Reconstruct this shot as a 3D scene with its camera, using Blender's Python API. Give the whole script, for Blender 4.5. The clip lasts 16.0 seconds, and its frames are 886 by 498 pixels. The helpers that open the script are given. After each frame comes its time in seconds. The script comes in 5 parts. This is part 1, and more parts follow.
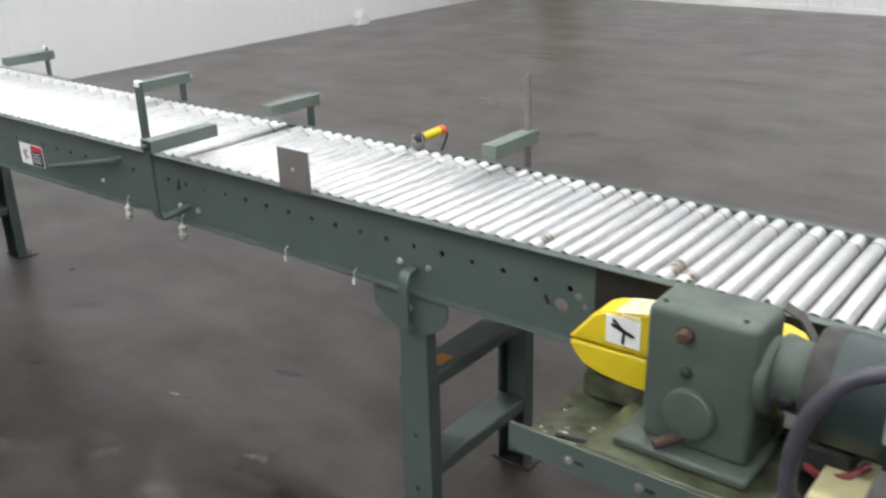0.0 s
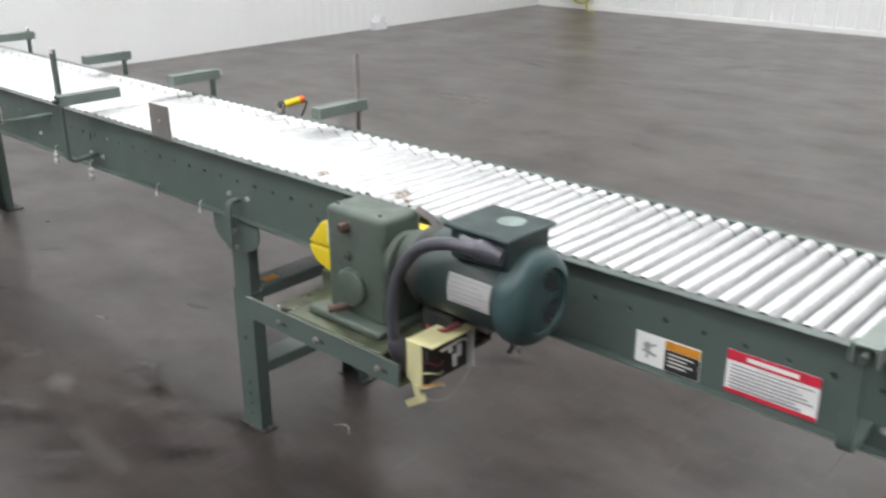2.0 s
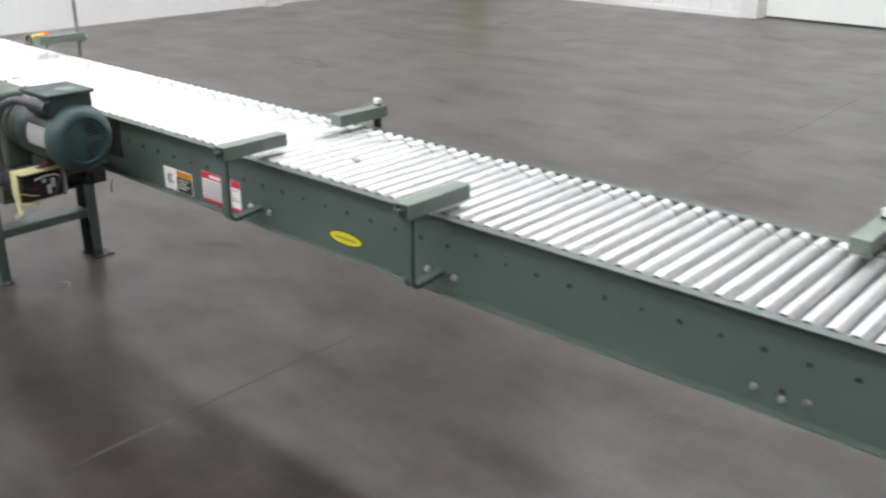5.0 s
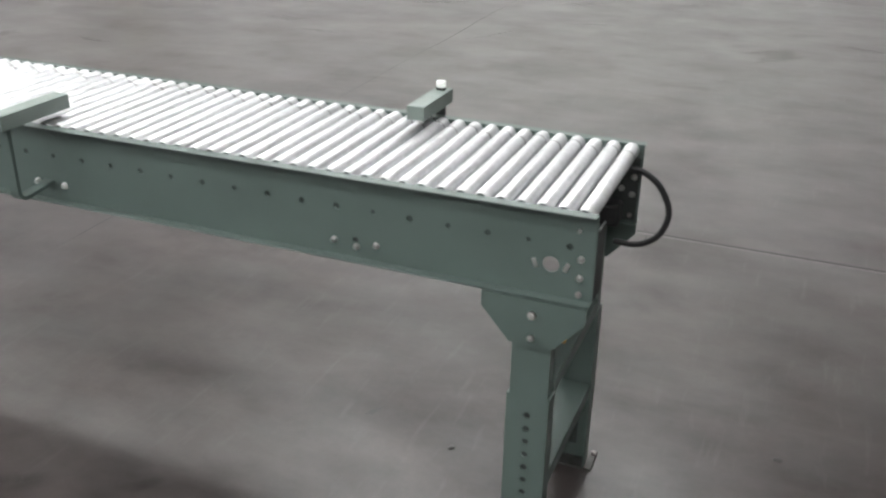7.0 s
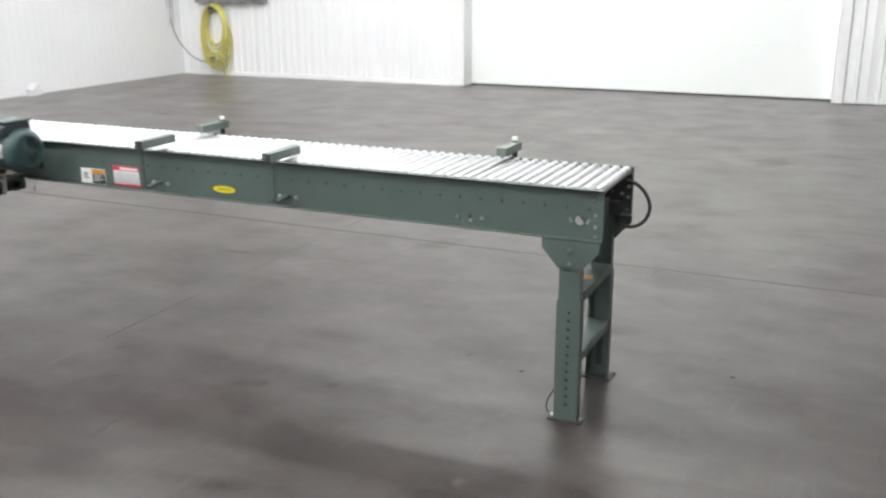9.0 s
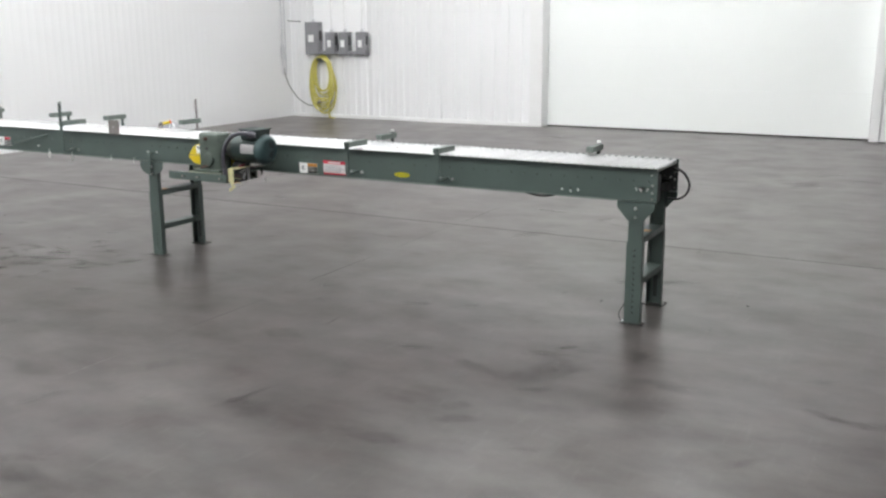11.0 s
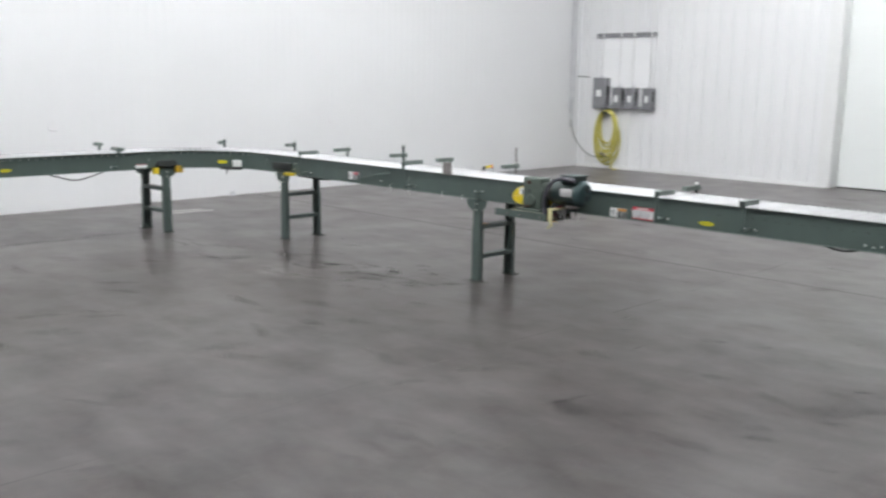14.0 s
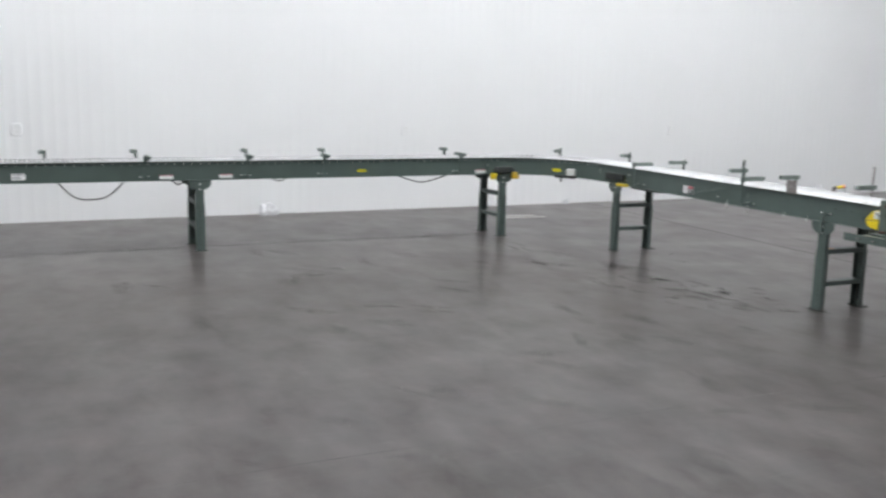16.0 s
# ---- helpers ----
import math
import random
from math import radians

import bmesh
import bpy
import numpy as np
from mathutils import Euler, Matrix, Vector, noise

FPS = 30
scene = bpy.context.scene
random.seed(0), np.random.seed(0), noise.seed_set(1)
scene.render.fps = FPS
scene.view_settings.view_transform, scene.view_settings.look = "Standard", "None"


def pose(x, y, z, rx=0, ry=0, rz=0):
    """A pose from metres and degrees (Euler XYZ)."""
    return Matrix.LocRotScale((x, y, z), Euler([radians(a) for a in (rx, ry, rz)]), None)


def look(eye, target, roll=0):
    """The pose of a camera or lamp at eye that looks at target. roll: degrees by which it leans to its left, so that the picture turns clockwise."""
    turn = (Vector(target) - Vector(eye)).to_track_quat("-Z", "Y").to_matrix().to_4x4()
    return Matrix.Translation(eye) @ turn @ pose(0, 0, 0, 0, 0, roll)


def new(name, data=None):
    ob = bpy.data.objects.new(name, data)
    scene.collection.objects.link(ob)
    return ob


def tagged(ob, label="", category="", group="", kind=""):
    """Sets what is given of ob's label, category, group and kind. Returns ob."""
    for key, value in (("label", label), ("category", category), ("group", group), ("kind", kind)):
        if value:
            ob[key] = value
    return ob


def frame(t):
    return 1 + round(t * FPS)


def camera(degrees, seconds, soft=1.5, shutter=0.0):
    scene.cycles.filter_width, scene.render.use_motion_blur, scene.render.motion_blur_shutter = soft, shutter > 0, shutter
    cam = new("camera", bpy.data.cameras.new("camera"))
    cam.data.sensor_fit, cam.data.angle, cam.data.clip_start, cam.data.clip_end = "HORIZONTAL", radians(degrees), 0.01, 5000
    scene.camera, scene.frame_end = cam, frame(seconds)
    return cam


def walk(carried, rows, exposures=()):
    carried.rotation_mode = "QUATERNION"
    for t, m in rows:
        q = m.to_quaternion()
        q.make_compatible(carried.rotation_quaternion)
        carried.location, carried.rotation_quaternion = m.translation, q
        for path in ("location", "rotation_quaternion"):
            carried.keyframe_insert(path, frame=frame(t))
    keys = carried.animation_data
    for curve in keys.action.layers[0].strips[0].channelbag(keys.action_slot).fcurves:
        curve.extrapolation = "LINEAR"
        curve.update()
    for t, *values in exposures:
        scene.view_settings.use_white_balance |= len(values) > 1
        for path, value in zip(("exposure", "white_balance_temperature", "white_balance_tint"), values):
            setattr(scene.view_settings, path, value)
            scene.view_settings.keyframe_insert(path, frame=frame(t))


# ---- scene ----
cam = camera(50.8, 16.0, soft=2.4, shutter=0.5)
PATH = [
    (0, (-2.287, -1.372, 1.486), (-3.443, 0.08, 0.738), -1.5),
    (0.5, (-2.08, -1.326, 1.476), (-3.3, 0.06, 0.707), -2.0),
    (1, (-1.881, -1.365, 1.488), (-3.104, 0.025, 0.73), -1.7),
    (1.5, (-1.67, -1.373, 1.494), (-2.923, 0.002, 0.759), -0.9),
    (2, (-1.443, -1.379, 1.488), (-2.704, -0.004, 0.768), -0.2),
    (2.5, (-1.206, -1.388, 1.476), (-2.473, -0.028, 0.738), -0.5),
    (3, (-0.958, -1.395, 1.473), (-2.239, -0.046, 0.739), -0.1),
    (5.5, (0.138, -1.349, 1.47), (-1.022, 0.101, 0.727), 1.1),
    (6, (0.21, -1.356, 1.462), (-0.746, 0.219, 0.683), 2.0),
    (6.5, (0.227, -1.393, 1.46), (-0.463, 0.292, 0.632), 3.2),
    (7, (0.296, -1.428, 1.438), (-0.377, 0.254, 0.59), 0.9),
    (7.5, (0.342, -1.648, 1.442), (-0.375, 0.049, 0.663), -1.0),
    (8, (0.441, -1.961, 1.472), (-0.385, -0.291, 0.744), -2.7),
    (8.5, (0.602, -2.366, 1.469), (-0.199, -0.652, 0.821), -2.2),
    (9, (0.752, -2.833, 1.485), (-0.054, -1.091, 0.922), -0.3),
    (9.5, (0.866, -3.307, 1.478), (0.028, -1.56, 0.986), -0.5),
    (10, (0.997, -3.795, 1.488), (0.089, -2.074, 1.025), -1.0),
    (12.3, (1.487, -5.139, 1.546), (0.536, -3.432, 1.118), -0.0),
    (12.5, (1.483, -5.187, 1.553), (0.518, -3.484, 1.141), 0.1),
    (13, (1.48, -5.25, 1.555), (0.356, -3.639, 1.178), 0.3),
    (13.5, (1.462, -5.304, 1.562), (0.185, -3.807, 1.203), 0.5),
    (14, (1.443, -5.344, 1.564), (0.06, -3.944, 1.209), 0.9),
    (14.5, (1.423, -5.354, 1.573), (-0.083, -4.087, 1.216), 1.2),
    (15, (1.395, -5.362, 1.563), (-0.204, -4.215, 1.207), 1.7),
    (15.5, (1.443, -5.287, 1.528), (-0.267, -4.308, 1.184), 1.9),
    (16, (1.417, -5.287, 1.568), (-0.369, -4.457, 1.219), 1.4),
]
EXPOSURES = [(0.0, 0.32, 6500, 10), (3.0, 0.60, 6500, 10), (5.5, 0.56, 6500, 10), (7.0, 0.74, 6500, 10), (8.0, 0.97, 6500, 10), (9.0, 0.89, 6500, 10), (10.0, 0.66, 6500, 10), (12.5, 0.52, 6450, 10.5), (13.5, 0.42, 6380, 10.5), (16.0, 0.30, 6320, 10.5)]
walk(cam, [(t, look(eye, target, roll)) for t, eye, target, roll in PATH],
     exposures=EXPOSURES)

# ---- light ----
world = bpy.data.worlds.new("hall_air")
scene.world = world
world.use_nodes = True
world.node_tree.nodes["Background"].inputs[0].default_value = (0.8, 0.85, 1.0, 1)
world.node_tree.nodes["Background"].inputs[1].default_value = 0.05
LAMP_GLOW = 16.0

# ---- plan, in metres ----
H = 0.825          # top of the side rails
D = 0.172          # depth of the side rails
W = 0.44           # width over the rails
FL = 0.020         # flange of a rail
PITCH = 0.0381     # roller spacing
RR = 0.0161        # roller radius
ZR = H + 0.0046 - RR     # roller axle height
XW = -9.37         # west wall
YN = 9.22          # north wall
XE, YS = 14.0, -22.0
CEIL = 6.05
CX, CY, CR = -6.35, -0.80, 0.80   # bend: centre and inner radius


# ---- materials ----
def principled(name, colour, rough=0.5, metal=0.0, spread=0.12, scale=8.0, bump=0.0, bump_scale=60.0, rough_spread=0.0,
               rand=0.0, detail=5.0, spec=0.5, second=None, coat=0.0):
    m = bpy.data.materials.new(name)
    m.use_nodes = True
    nt = m.node_tree
    b = nt.nodes["Principled BSDF"]
    geo = nt.nodes.new("ShaderNodeNewGeometry")
    n1 = nt.nodes.new("ShaderNodeTexNoise")
    n1.inputs["Scale"].default_value = scale
    n1.inputs["Detail"].default_value = detail
    nt.links.new(geo.outputs["Position"], n1.inputs["Vector"])
    ramp = nt.nodes.new("ShaderNodeValToRGB")
    ramp.color_ramp.elements[0].position = 0.3
    ramp.color_ramp.elements[1].position = 0.7
    lo = second or tuple(c * (1 - spread) for c in colour)
    hi = tuple(min(1.0, c * (1 + spread)) for c in colour)
    ramp.color_ramp.elements[0].color = (*lo, 1)
    ramp.color_ramp.elements[1].color = (*hi, 1)
    nt.links.new(n1.outputs["Fac"], ramp.inputs["Fac"])
    out = ramp.outputs["Color"]
    if rand:
        info = nt.nodes.new("ShaderNodeObjectInfo")
        mp = nt.nodes.new("ShaderNodeMapRange")
        mp.inputs["To Min"].default_value = 1 - rand
        mp.inputs["To Max"].default_value = 1 + rand
        nt.links.new(info.outputs["Random"], mp.inputs["Value"])
        mul = nt.nodes.new("ShaderNodeVectorMath")
        mul.operation = "SCALE"
        nt.links.new(out, mul.inputs[0])
        nt.links.new(mp.outputs["Result"], mul.inputs["Scale"])
        out = mul.outputs["Vector"]
    nt.links.new(out, b.inputs["Base Color"])
    b.inputs["Metallic"].default_value = metal
    b.inputs["Roughness"].default_value = rough
    b.inputs["Specular IOR Level"].default_value = spec
    b.inputs["Coat Weight"].default_value = coat
    if rough_spread:
        n2 = nt.nodes.new("ShaderNodeTexNoise")
        n2.inputs["Scale"].default_value = scale * 2.3
        n2.inputs["Detail"].default_value = 6
        nt.links.new(geo.outputs["Position"], n2.inputs["Vector"])
        mr = nt.nodes.new("ShaderNodeMapRange")
        mr.inputs["From Min"].default_value = 0.3
        mr.inputs["From Max"].default_value = 0.7
        mr.inputs["To Min"].default_value = max(0.02, rough - rough_spread)
        mr.inputs["To Max"].default_value = min(1, rough + rough_spread)
        nt.links.new(n2.outputs["Fac"], mr.inputs["Value"])
        nt.links.new(mr.outputs["Result"], b.inputs["Roughness"])
    if bump:
        n3 = nt.nodes.new("ShaderNodeTexNoise")
        n3.inputs["Scale"].default_value = bump_scale
        n3.inputs["Detail"].default_value = 3
        nt.links.new(geo.outputs["Position"], n3.inputs["Vector"])
        bp = nt.nodes.new("ShaderNodeBump")
        bp.inputs["Strength"].default_value = bump
        bp.inputs["Distance"].default_value = 0.002
        nt.links.new(n3.outputs["Fac"], bp.inputs["Height"])
        nt.links.new(bp.outputs["Normal"], b.inputs["Normal"])
    return m


GREEN = principled("green_enamel", (0.084, 0.113, 0.103), 0.40, spread=0.07, scale=5, bump=0.12, bump_scale=140, rough_spread=0.08)
GREEN_SHADE = principled("hole_shade_green", (0.036, 0.048, 0.043), 0.55, spread=0.2, scale=12)
GREEN_METALLIC = principled("green_slightly_metallic", (0.086, 0.110, 0.102), 0.40, metal=0.2, spread=0.22, scale=30, rough_spread=0.05)
# rail enamel made paler; light on the guide arms is put in this colour
GREEN_LIT = principled("green_enamel_lit", (0.160, 0.195, 0.178), 0.46, spread=0.08, scale=16, rough_spread=0.06)
GREEN_WORN = principled("green_enamel_worn", (0.077, 0.099, 0.084), 0.5, spread=0.16, scale=14, bump=0.2, bump_scale=90, rough_spread=0.12)
GREEN_MOTOR = principled("motor_green", (0.023, 0.042, 0.041), 0.42, spread=0.1, scale=9, bump=0.1, rough_spread=0.08)
STEEL = principled("zinc_roller", (0.56, 0.565, 0.575), 0.40, metal=0.52, spread=0.10, scale=55, rough_spread=0.07, rand=0.06)
CRIMP = principled("zinc_crimp", (0.34, 0.34, 0.345), 0.5, metal=0.5, spread=0.2, scale=60)
BRIGHT = principled("zinc_bolt", (0.68, 0.68, 0.67), 0.35, metal=1.0, spread=0.08, scale=40)
PLATE = principled("grey_plate", (0.24, 0.22, 0.215), 0.5, metal=0.35, spread=0.1, scale=12, bump=0.1)
BLACK = principled("black_rubber", (0.014, 0.014, 0.015), 0.55, spread=0.2, scale=30)
# dark steel; inside the bed's end, shade is put into this colour
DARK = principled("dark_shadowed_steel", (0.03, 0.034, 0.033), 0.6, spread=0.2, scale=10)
BELT = principled("belt_rubber", (0.02, 0.02, 0.02), 0.75, spread=0.2, scale=20)
YELLOW = principled("guard_yellow", (0.72, 0.55, 0.02), 0.38, spread=0.06, scale=7, rough_spread=0.06)
PALE_YELLOW = principled("pale_yellow_paint", (0.64, 0.60, 0.34), 0.5, spread=0.12, scale=14)
RED = principled("label_red", (0.62, 0.025, 0.06), 0.4, spread=0.05)
ORANGE = principled("label_orange", (0.62, 0.26, 0.03), 0.45, spread=0.08)
REDTIP = principled("sensor_orange_red", (0.75, 0.12, 0.03), 0.4, spread=0.05)
WHITE = principled("label_white", (0.88, 0.88, 0.88), 0.4, spread=0.03)
PRINT = principled("label_print", (0.34, 0.34, 0.36), 0.5, spread=0.05)
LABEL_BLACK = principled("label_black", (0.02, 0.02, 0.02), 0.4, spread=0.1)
CAP = principled("white_nylon_cap", (0.86, 0.86, 0.85), 0.4, spread=0.03)
CONDUIT = principled("grey_flex_conduit", (0.062, 0.060, 0.078), 0.36, spread=0.12, scale=30)
RUST = principled("rusty_bolt", (0.075, 0.042, 0.031), 0.75, spread=0.4, scale=60, bump=0.3)
OIL = principled("oily_tray_green", (0.070, 0.082, 0.048), 0.34, spread=0.35, scale=26, rough_spread=0.05, second=(0.016, 0.016, 0.009))
WALL = principled("white_wall_panel", (0.85, 0.85, 0.86), 0.38, spread=0.012, scale=1.2, rough_spread=0.05)
DOOR = principled("white_door_panel", (0.87, 0.89, 0.88), 0.4, spread=0.01, scale=0.8, rough_spread=0.05)
SHEET = principled("bright_white_sheet", (0.95, 0.95, 0.96), 0.3, spread=0.01)
TRIM = principled("white_trim", (0.83, 0.83, 0.83), 0.4, spread=0.015)
CEILING = principled("ceiling_grey", (0.46, 0.46, 0.46), 0.6, spread=0.02, scale=0.7)
BOXGREY = principled("switch_grey", (0.25, 0.25, 0.265), 0.45, spread=0.06, scale=6)
HOSE = principled("yellow_hose", (0.56, 0.51, 0.13), 0.45, spread=0.1, scale=16)
GALV = principled("conduit_pipe", (0.66, 0.66, 0.68), 0.4, metal=0.15, spread=0.06)
NAMEPLATE = principled("motor_nameplate", (0.50, 0.49, 0.49), 0.35, metal=0.4, spread=0.05)
FILM = principled("plastic_film", (0.70, 0.70, 0.72), 0.3, spread=0.05)
SCUFF = principled("chalky_scuff", (0.155, 0.146, 0.142), 0.6, spread=0.45, scale=25)
SCUFF_BRIGHT = principled("white_scuff", (0.27, 0.26, 0.25), 0.6, spread=0.4, scale=25)
PALE = principled("rubbed_concrete", (0.105, 0.096, 0.092), 0.38, spread=0.35, scale=22, rough_spread=0.05)
SCUFF_SOFT = principled("soft_chalk", (0.17, 0.16, 0.155), 0.5, spread=0.5, scale=18, second=(0.05, 0.045, 0.043))
DRIP = principled("oily_drip", (0.021, 0.016, 0.016), 0.34, spread=0.3, scale=6, rough_spread=0.06)
GRIME = principled("dark_grime", (0.016, 0.013, 0.013), 0.5, spread=0.3, scale=40)
ROLLER_RUST = principled("roller_rust", (0.34, 0.31, 0.29), 0.6, metal=0.6, spread=0.5, scale=90, second=(0.10, 0.075, 0.06))
SCRAP = principled("paper_scrap", (0.66, 0.65, 0.63), 0.7, spread=0.06)


def lamp_material():
    m = bpy.data.materials.new("lamp_tube")
    m.use_nodes = True
    b = m.node_tree.nodes["Principled BSDF"]
    b.inputs["Emission Color"].default_value = (0.985, 1.0, 0.99, 1)
    b.inputs["Emission Strength"].default_value = LAMP_GLOW
    return m


LAMP = lamp_material()


def floor_material():
    """Sealed, damp-looking concrete: mottled brown grey, glossy in patches, with faint trowel streaks and pale scuffs."""
    m = bpy.data.materials.new("sealed_concrete")
    m.use_nodes = True
    nt = m.node_tree
    b = nt.nodes["Principled BSDF"]
    geo = nt.nodes.new("ShaderNodeNewGeometry")

    def noise_at(scale, detail, stretch=(1, 1, 1), rough=0.55, distort=0.0):
        mp = nt.nodes.new("ShaderNodeMapping")
        mp.inputs["Scale"].default_value = stretch
        nt.links.new(geo.outputs["Position"], mp.inputs["Vector"])
        n = nt.nodes.new("ShaderNodeTexNoise")
        n.inputs["Scale"].default_value = scale
        n.inputs["Detail"].default_value = detail
        n.inputs["Roughness"].default_value = rough
        n.inputs["Distortion"].default_value = distort
        nt.links.new(mp.outputs["Vector"], n.inputs["Vector"])
        return n.outputs["Fac"]

    def ramp(fac, *stops):
        r = nt.nodes.new("ShaderNodeValToRGB")
        r.color_ramp.interpolation = "LINEAR"
        e = r.color_ramp.elements
        e[0].position, e[0].color = stops[0][0], (*stops[0][1], 1)
        e[1].position, e[1].color = stops[-1][0], (*stops[-1][1], 1)
        for p, c in stops[1:-1]:
            k = e.new(p)
            k.color = (*c, 1)
        nt.links.new(fac, r.inputs["Fac"])
        return r.outputs["Color"]

    def soft(fac, lo, hi, a, b2):
        r = nt.nodes.new("ShaderNodeMapRange")
        r.inputs["From Min"].default_value, r.inputs["From Max"].default_value = lo, hi
        r.inputs["To Min"].default_value, r.inputs["To Max"].default_value = a, b2
        nt.links.new(fac, r.inputs["Value"])
        return r.outputs["Result"]

    def scaled(col, k):
        v = nt.nodes.new("ShaderNodeVectorMath")
        v.operation = "SCALE"
        nt.links.new(col, v.inputs[0])
        nt.links.new(k, v.inputs["Scale"])
        return v.outputs["Vector"]

    # broad mottling, hand-sized blotches, fine grain
    col = ramp(noise_at(0.5, 3, rough=0.5, distort=0.4), (0.25, FLOOR_LO), (0.5, FLOOR_MID), (0.75, FLOOR_HI))
    col = scaled(col, soft(noise_at(1.7, 4, (1, 0.8, 1), 0.55, 0.5), 0.25, 0.75, 0.68, 1.32))
    col = scaled(col, soft(noise_at(5.5, 5, (0.9, 1.1, 1), 0.58, 0.2), 0.28, 0.72, 0.60, 1.40))
    col = scaled(col, soft(noise_at(70, 3), 0.2, 0.8, 0.86, 1.14))
    # chalky drag marks and dull oil spots, sparse
    streak = soft(noise_at(2.2, 5, (0.5, 1.6, 1), 0.6, 0.3), 0.50, 0.85, 0.0, 1.0)
    streak2 = soft(noise_at(16, 5, (1.9, 0.25, 1), 0.6, 0.2), 0.58, 0.80, 0.0, 1.0)
    spots = soft(noise_at(3.1, 3, (1, 1, 1), 0.5, 0.3), 0.40, 0.18, 0.0, 1.0)
    for fac, tint, k in ((streak, (0.105, 0.098, 0.094), 0.42), (streak2, (0.105, 0.098, 0.094), 0.30), (spots, (0.014, 0.011, 0.011), 0.6)):
        mix = nt.nodes.new("ShaderNodeMix")
        mix.data_type = "RGBA"
        mul = nt.nodes.new("ShaderNodeMath")
        mul.operation = "MULTIPLY"
        mul.use_clamp = True
        mul.inputs[1].default_value = k
        nt.links.new(fac, mul.inputs[0])
        nt.links.new(mul.outputs[0], mix.inputs["Factor"])
        nt.links.new(col, mix.inputs["A"])
        mix.inputs["B"].default_value = (*tint, 1)
        col = mix.outputs["Result"]
    nt.links.new(col, b.inputs["Base Color"])
    nt.links.new(soft(noise_at(1.9, 4, (1, 0.8, 1), 0.55, 0.2), 0.3, 0.7, *FLOOR_GLOSS), b.inputs["Roughness"])
    nt.links.new(soft(noise_at(2.7, 5, (0.75, 1.15, 1), 0.55, 0.2), 0.30, 0.70, 0.20, 0.64), b.inputs["Specular IOR Level"])
    # sheen added to brighten the floor at low angles, stronger in patches
    nt.links.new(soft(noise_at(2.1, 5, (0.7, 1.2, 1), 0.6, 0.4), 0.30, 0.70, 0.14, 0.26), b.inputs["Sheen Weight"])
    b.inputs["Sheen Roughness"].default_value = 0.45
    b.inputs["Sheen Tint"].default_value = (1.0, 0.94, 0.915, 1)
    bp = nt.nodes.new("ShaderNodeBump")
    bp.inputs["Strength"].default_value, bp.inputs["Distance"].default_value = 0.35, 0.004
    nt.links.new(noise_at(3.5, 2), bp.inputs["Height"])
    nt.links.new(bp.outputs["Normal"], b.inputs["Normal"])
    return m


FLOOR_LO, FLOOR_MID, FLOOR_HI = (0.0183, 0.0131, 0.0122), (0.0270, 0.0202, 0.0190), (0.0370, 0.0288, 0.0272)
FLOOR_GLOSS = (0.286, 0.375)
FLOOR = floor_material()


# ---- mesh helpers ----
def mesh_of(name, bm, mats, smooth=40):
    me = bpy.data.meshes.new(name)
    bm.normal_update()
    bm.to_mesh(me)
    bm.free()
    for m in mats if isinstance(mats, (list, tuple)) else (mats,):
        me.materials.append(m)
    if smooth:
        me.polygons.foreach_set("use_smooth", [True] * len(me.polygons))
        me.set_sharp_from_angle(angle=radians(smooth))
    return me


def part(name, bm, material, parent, label=""):
    ob = new(name, mesh_of(name, bm, material))
    ob.parent = parent
    return tagged(ob, label)


def piece(name, me, parent, m):
    ob = new(name, me)
    ob.parent = parent
    ob.matrix_basis = m
    return ob


def thing(name, label, category, m=None, group="", kind=""):
    ob = new(name)
    ob.empty_display_size = 0.1
    ob.matrix_basis = m or Matrix()
    return tagged(ob, label, category, group, kind)


def solid(name, bm, material, label, category, group="", kind=""):
    return tagged(new(name, mesh_of(name, bm, material)), label, category, group, kind)


def B():
    return bmesh.new()


def box(bm, x0, x1, y0, y1, z0, z1, bevel=0.0, seg=1, mat=0, m=None):
    vs = [bm.verts.new(v) for v in ((x0, y0, z0), (x1, y0, z0), (x1, y1, z0), (x0, y1, z0), (x0, y0, z1), (x1, y0, z1), (x1, y1, z1), (x0, y1, z1))]
    fs = [bm.faces.new([vs[i] for i in f]) for f in ((3, 2, 1, 0), (4, 5, 6, 7), (0, 1, 5, 4), (1, 2, 6, 5), (2, 3, 7, 6), (3, 0, 4, 7))]
    for f in fs:
        f.material_index = mat
    if bevel:
        es = list({e for f in fs for e in f.edges})
        r = bmesh.ops.bevel(bm, geom=es, offset=bevel, segments=seg, affect="EDGES", profile=0.5)
        for f in r["faces"]:
            f.material_index = mat
        vs = list({v for f in fs if f.is_valid for v in f.verts} | set(r["verts"]))
    if m is not None:
        bmesh.ops.transform(bm, matrix=m, verts=[v for v in vs if v.is_valid])
    return bm


def ring_axes(d):
    d = d.normalized()
    u = d.cross(Vector((0, 0, 1)))
    if u.length < 1e-3:
        u = d.cross(Vector((0, 1, 0)))
    u.normalize()
    return u, u.cross(d).normalized() * -1


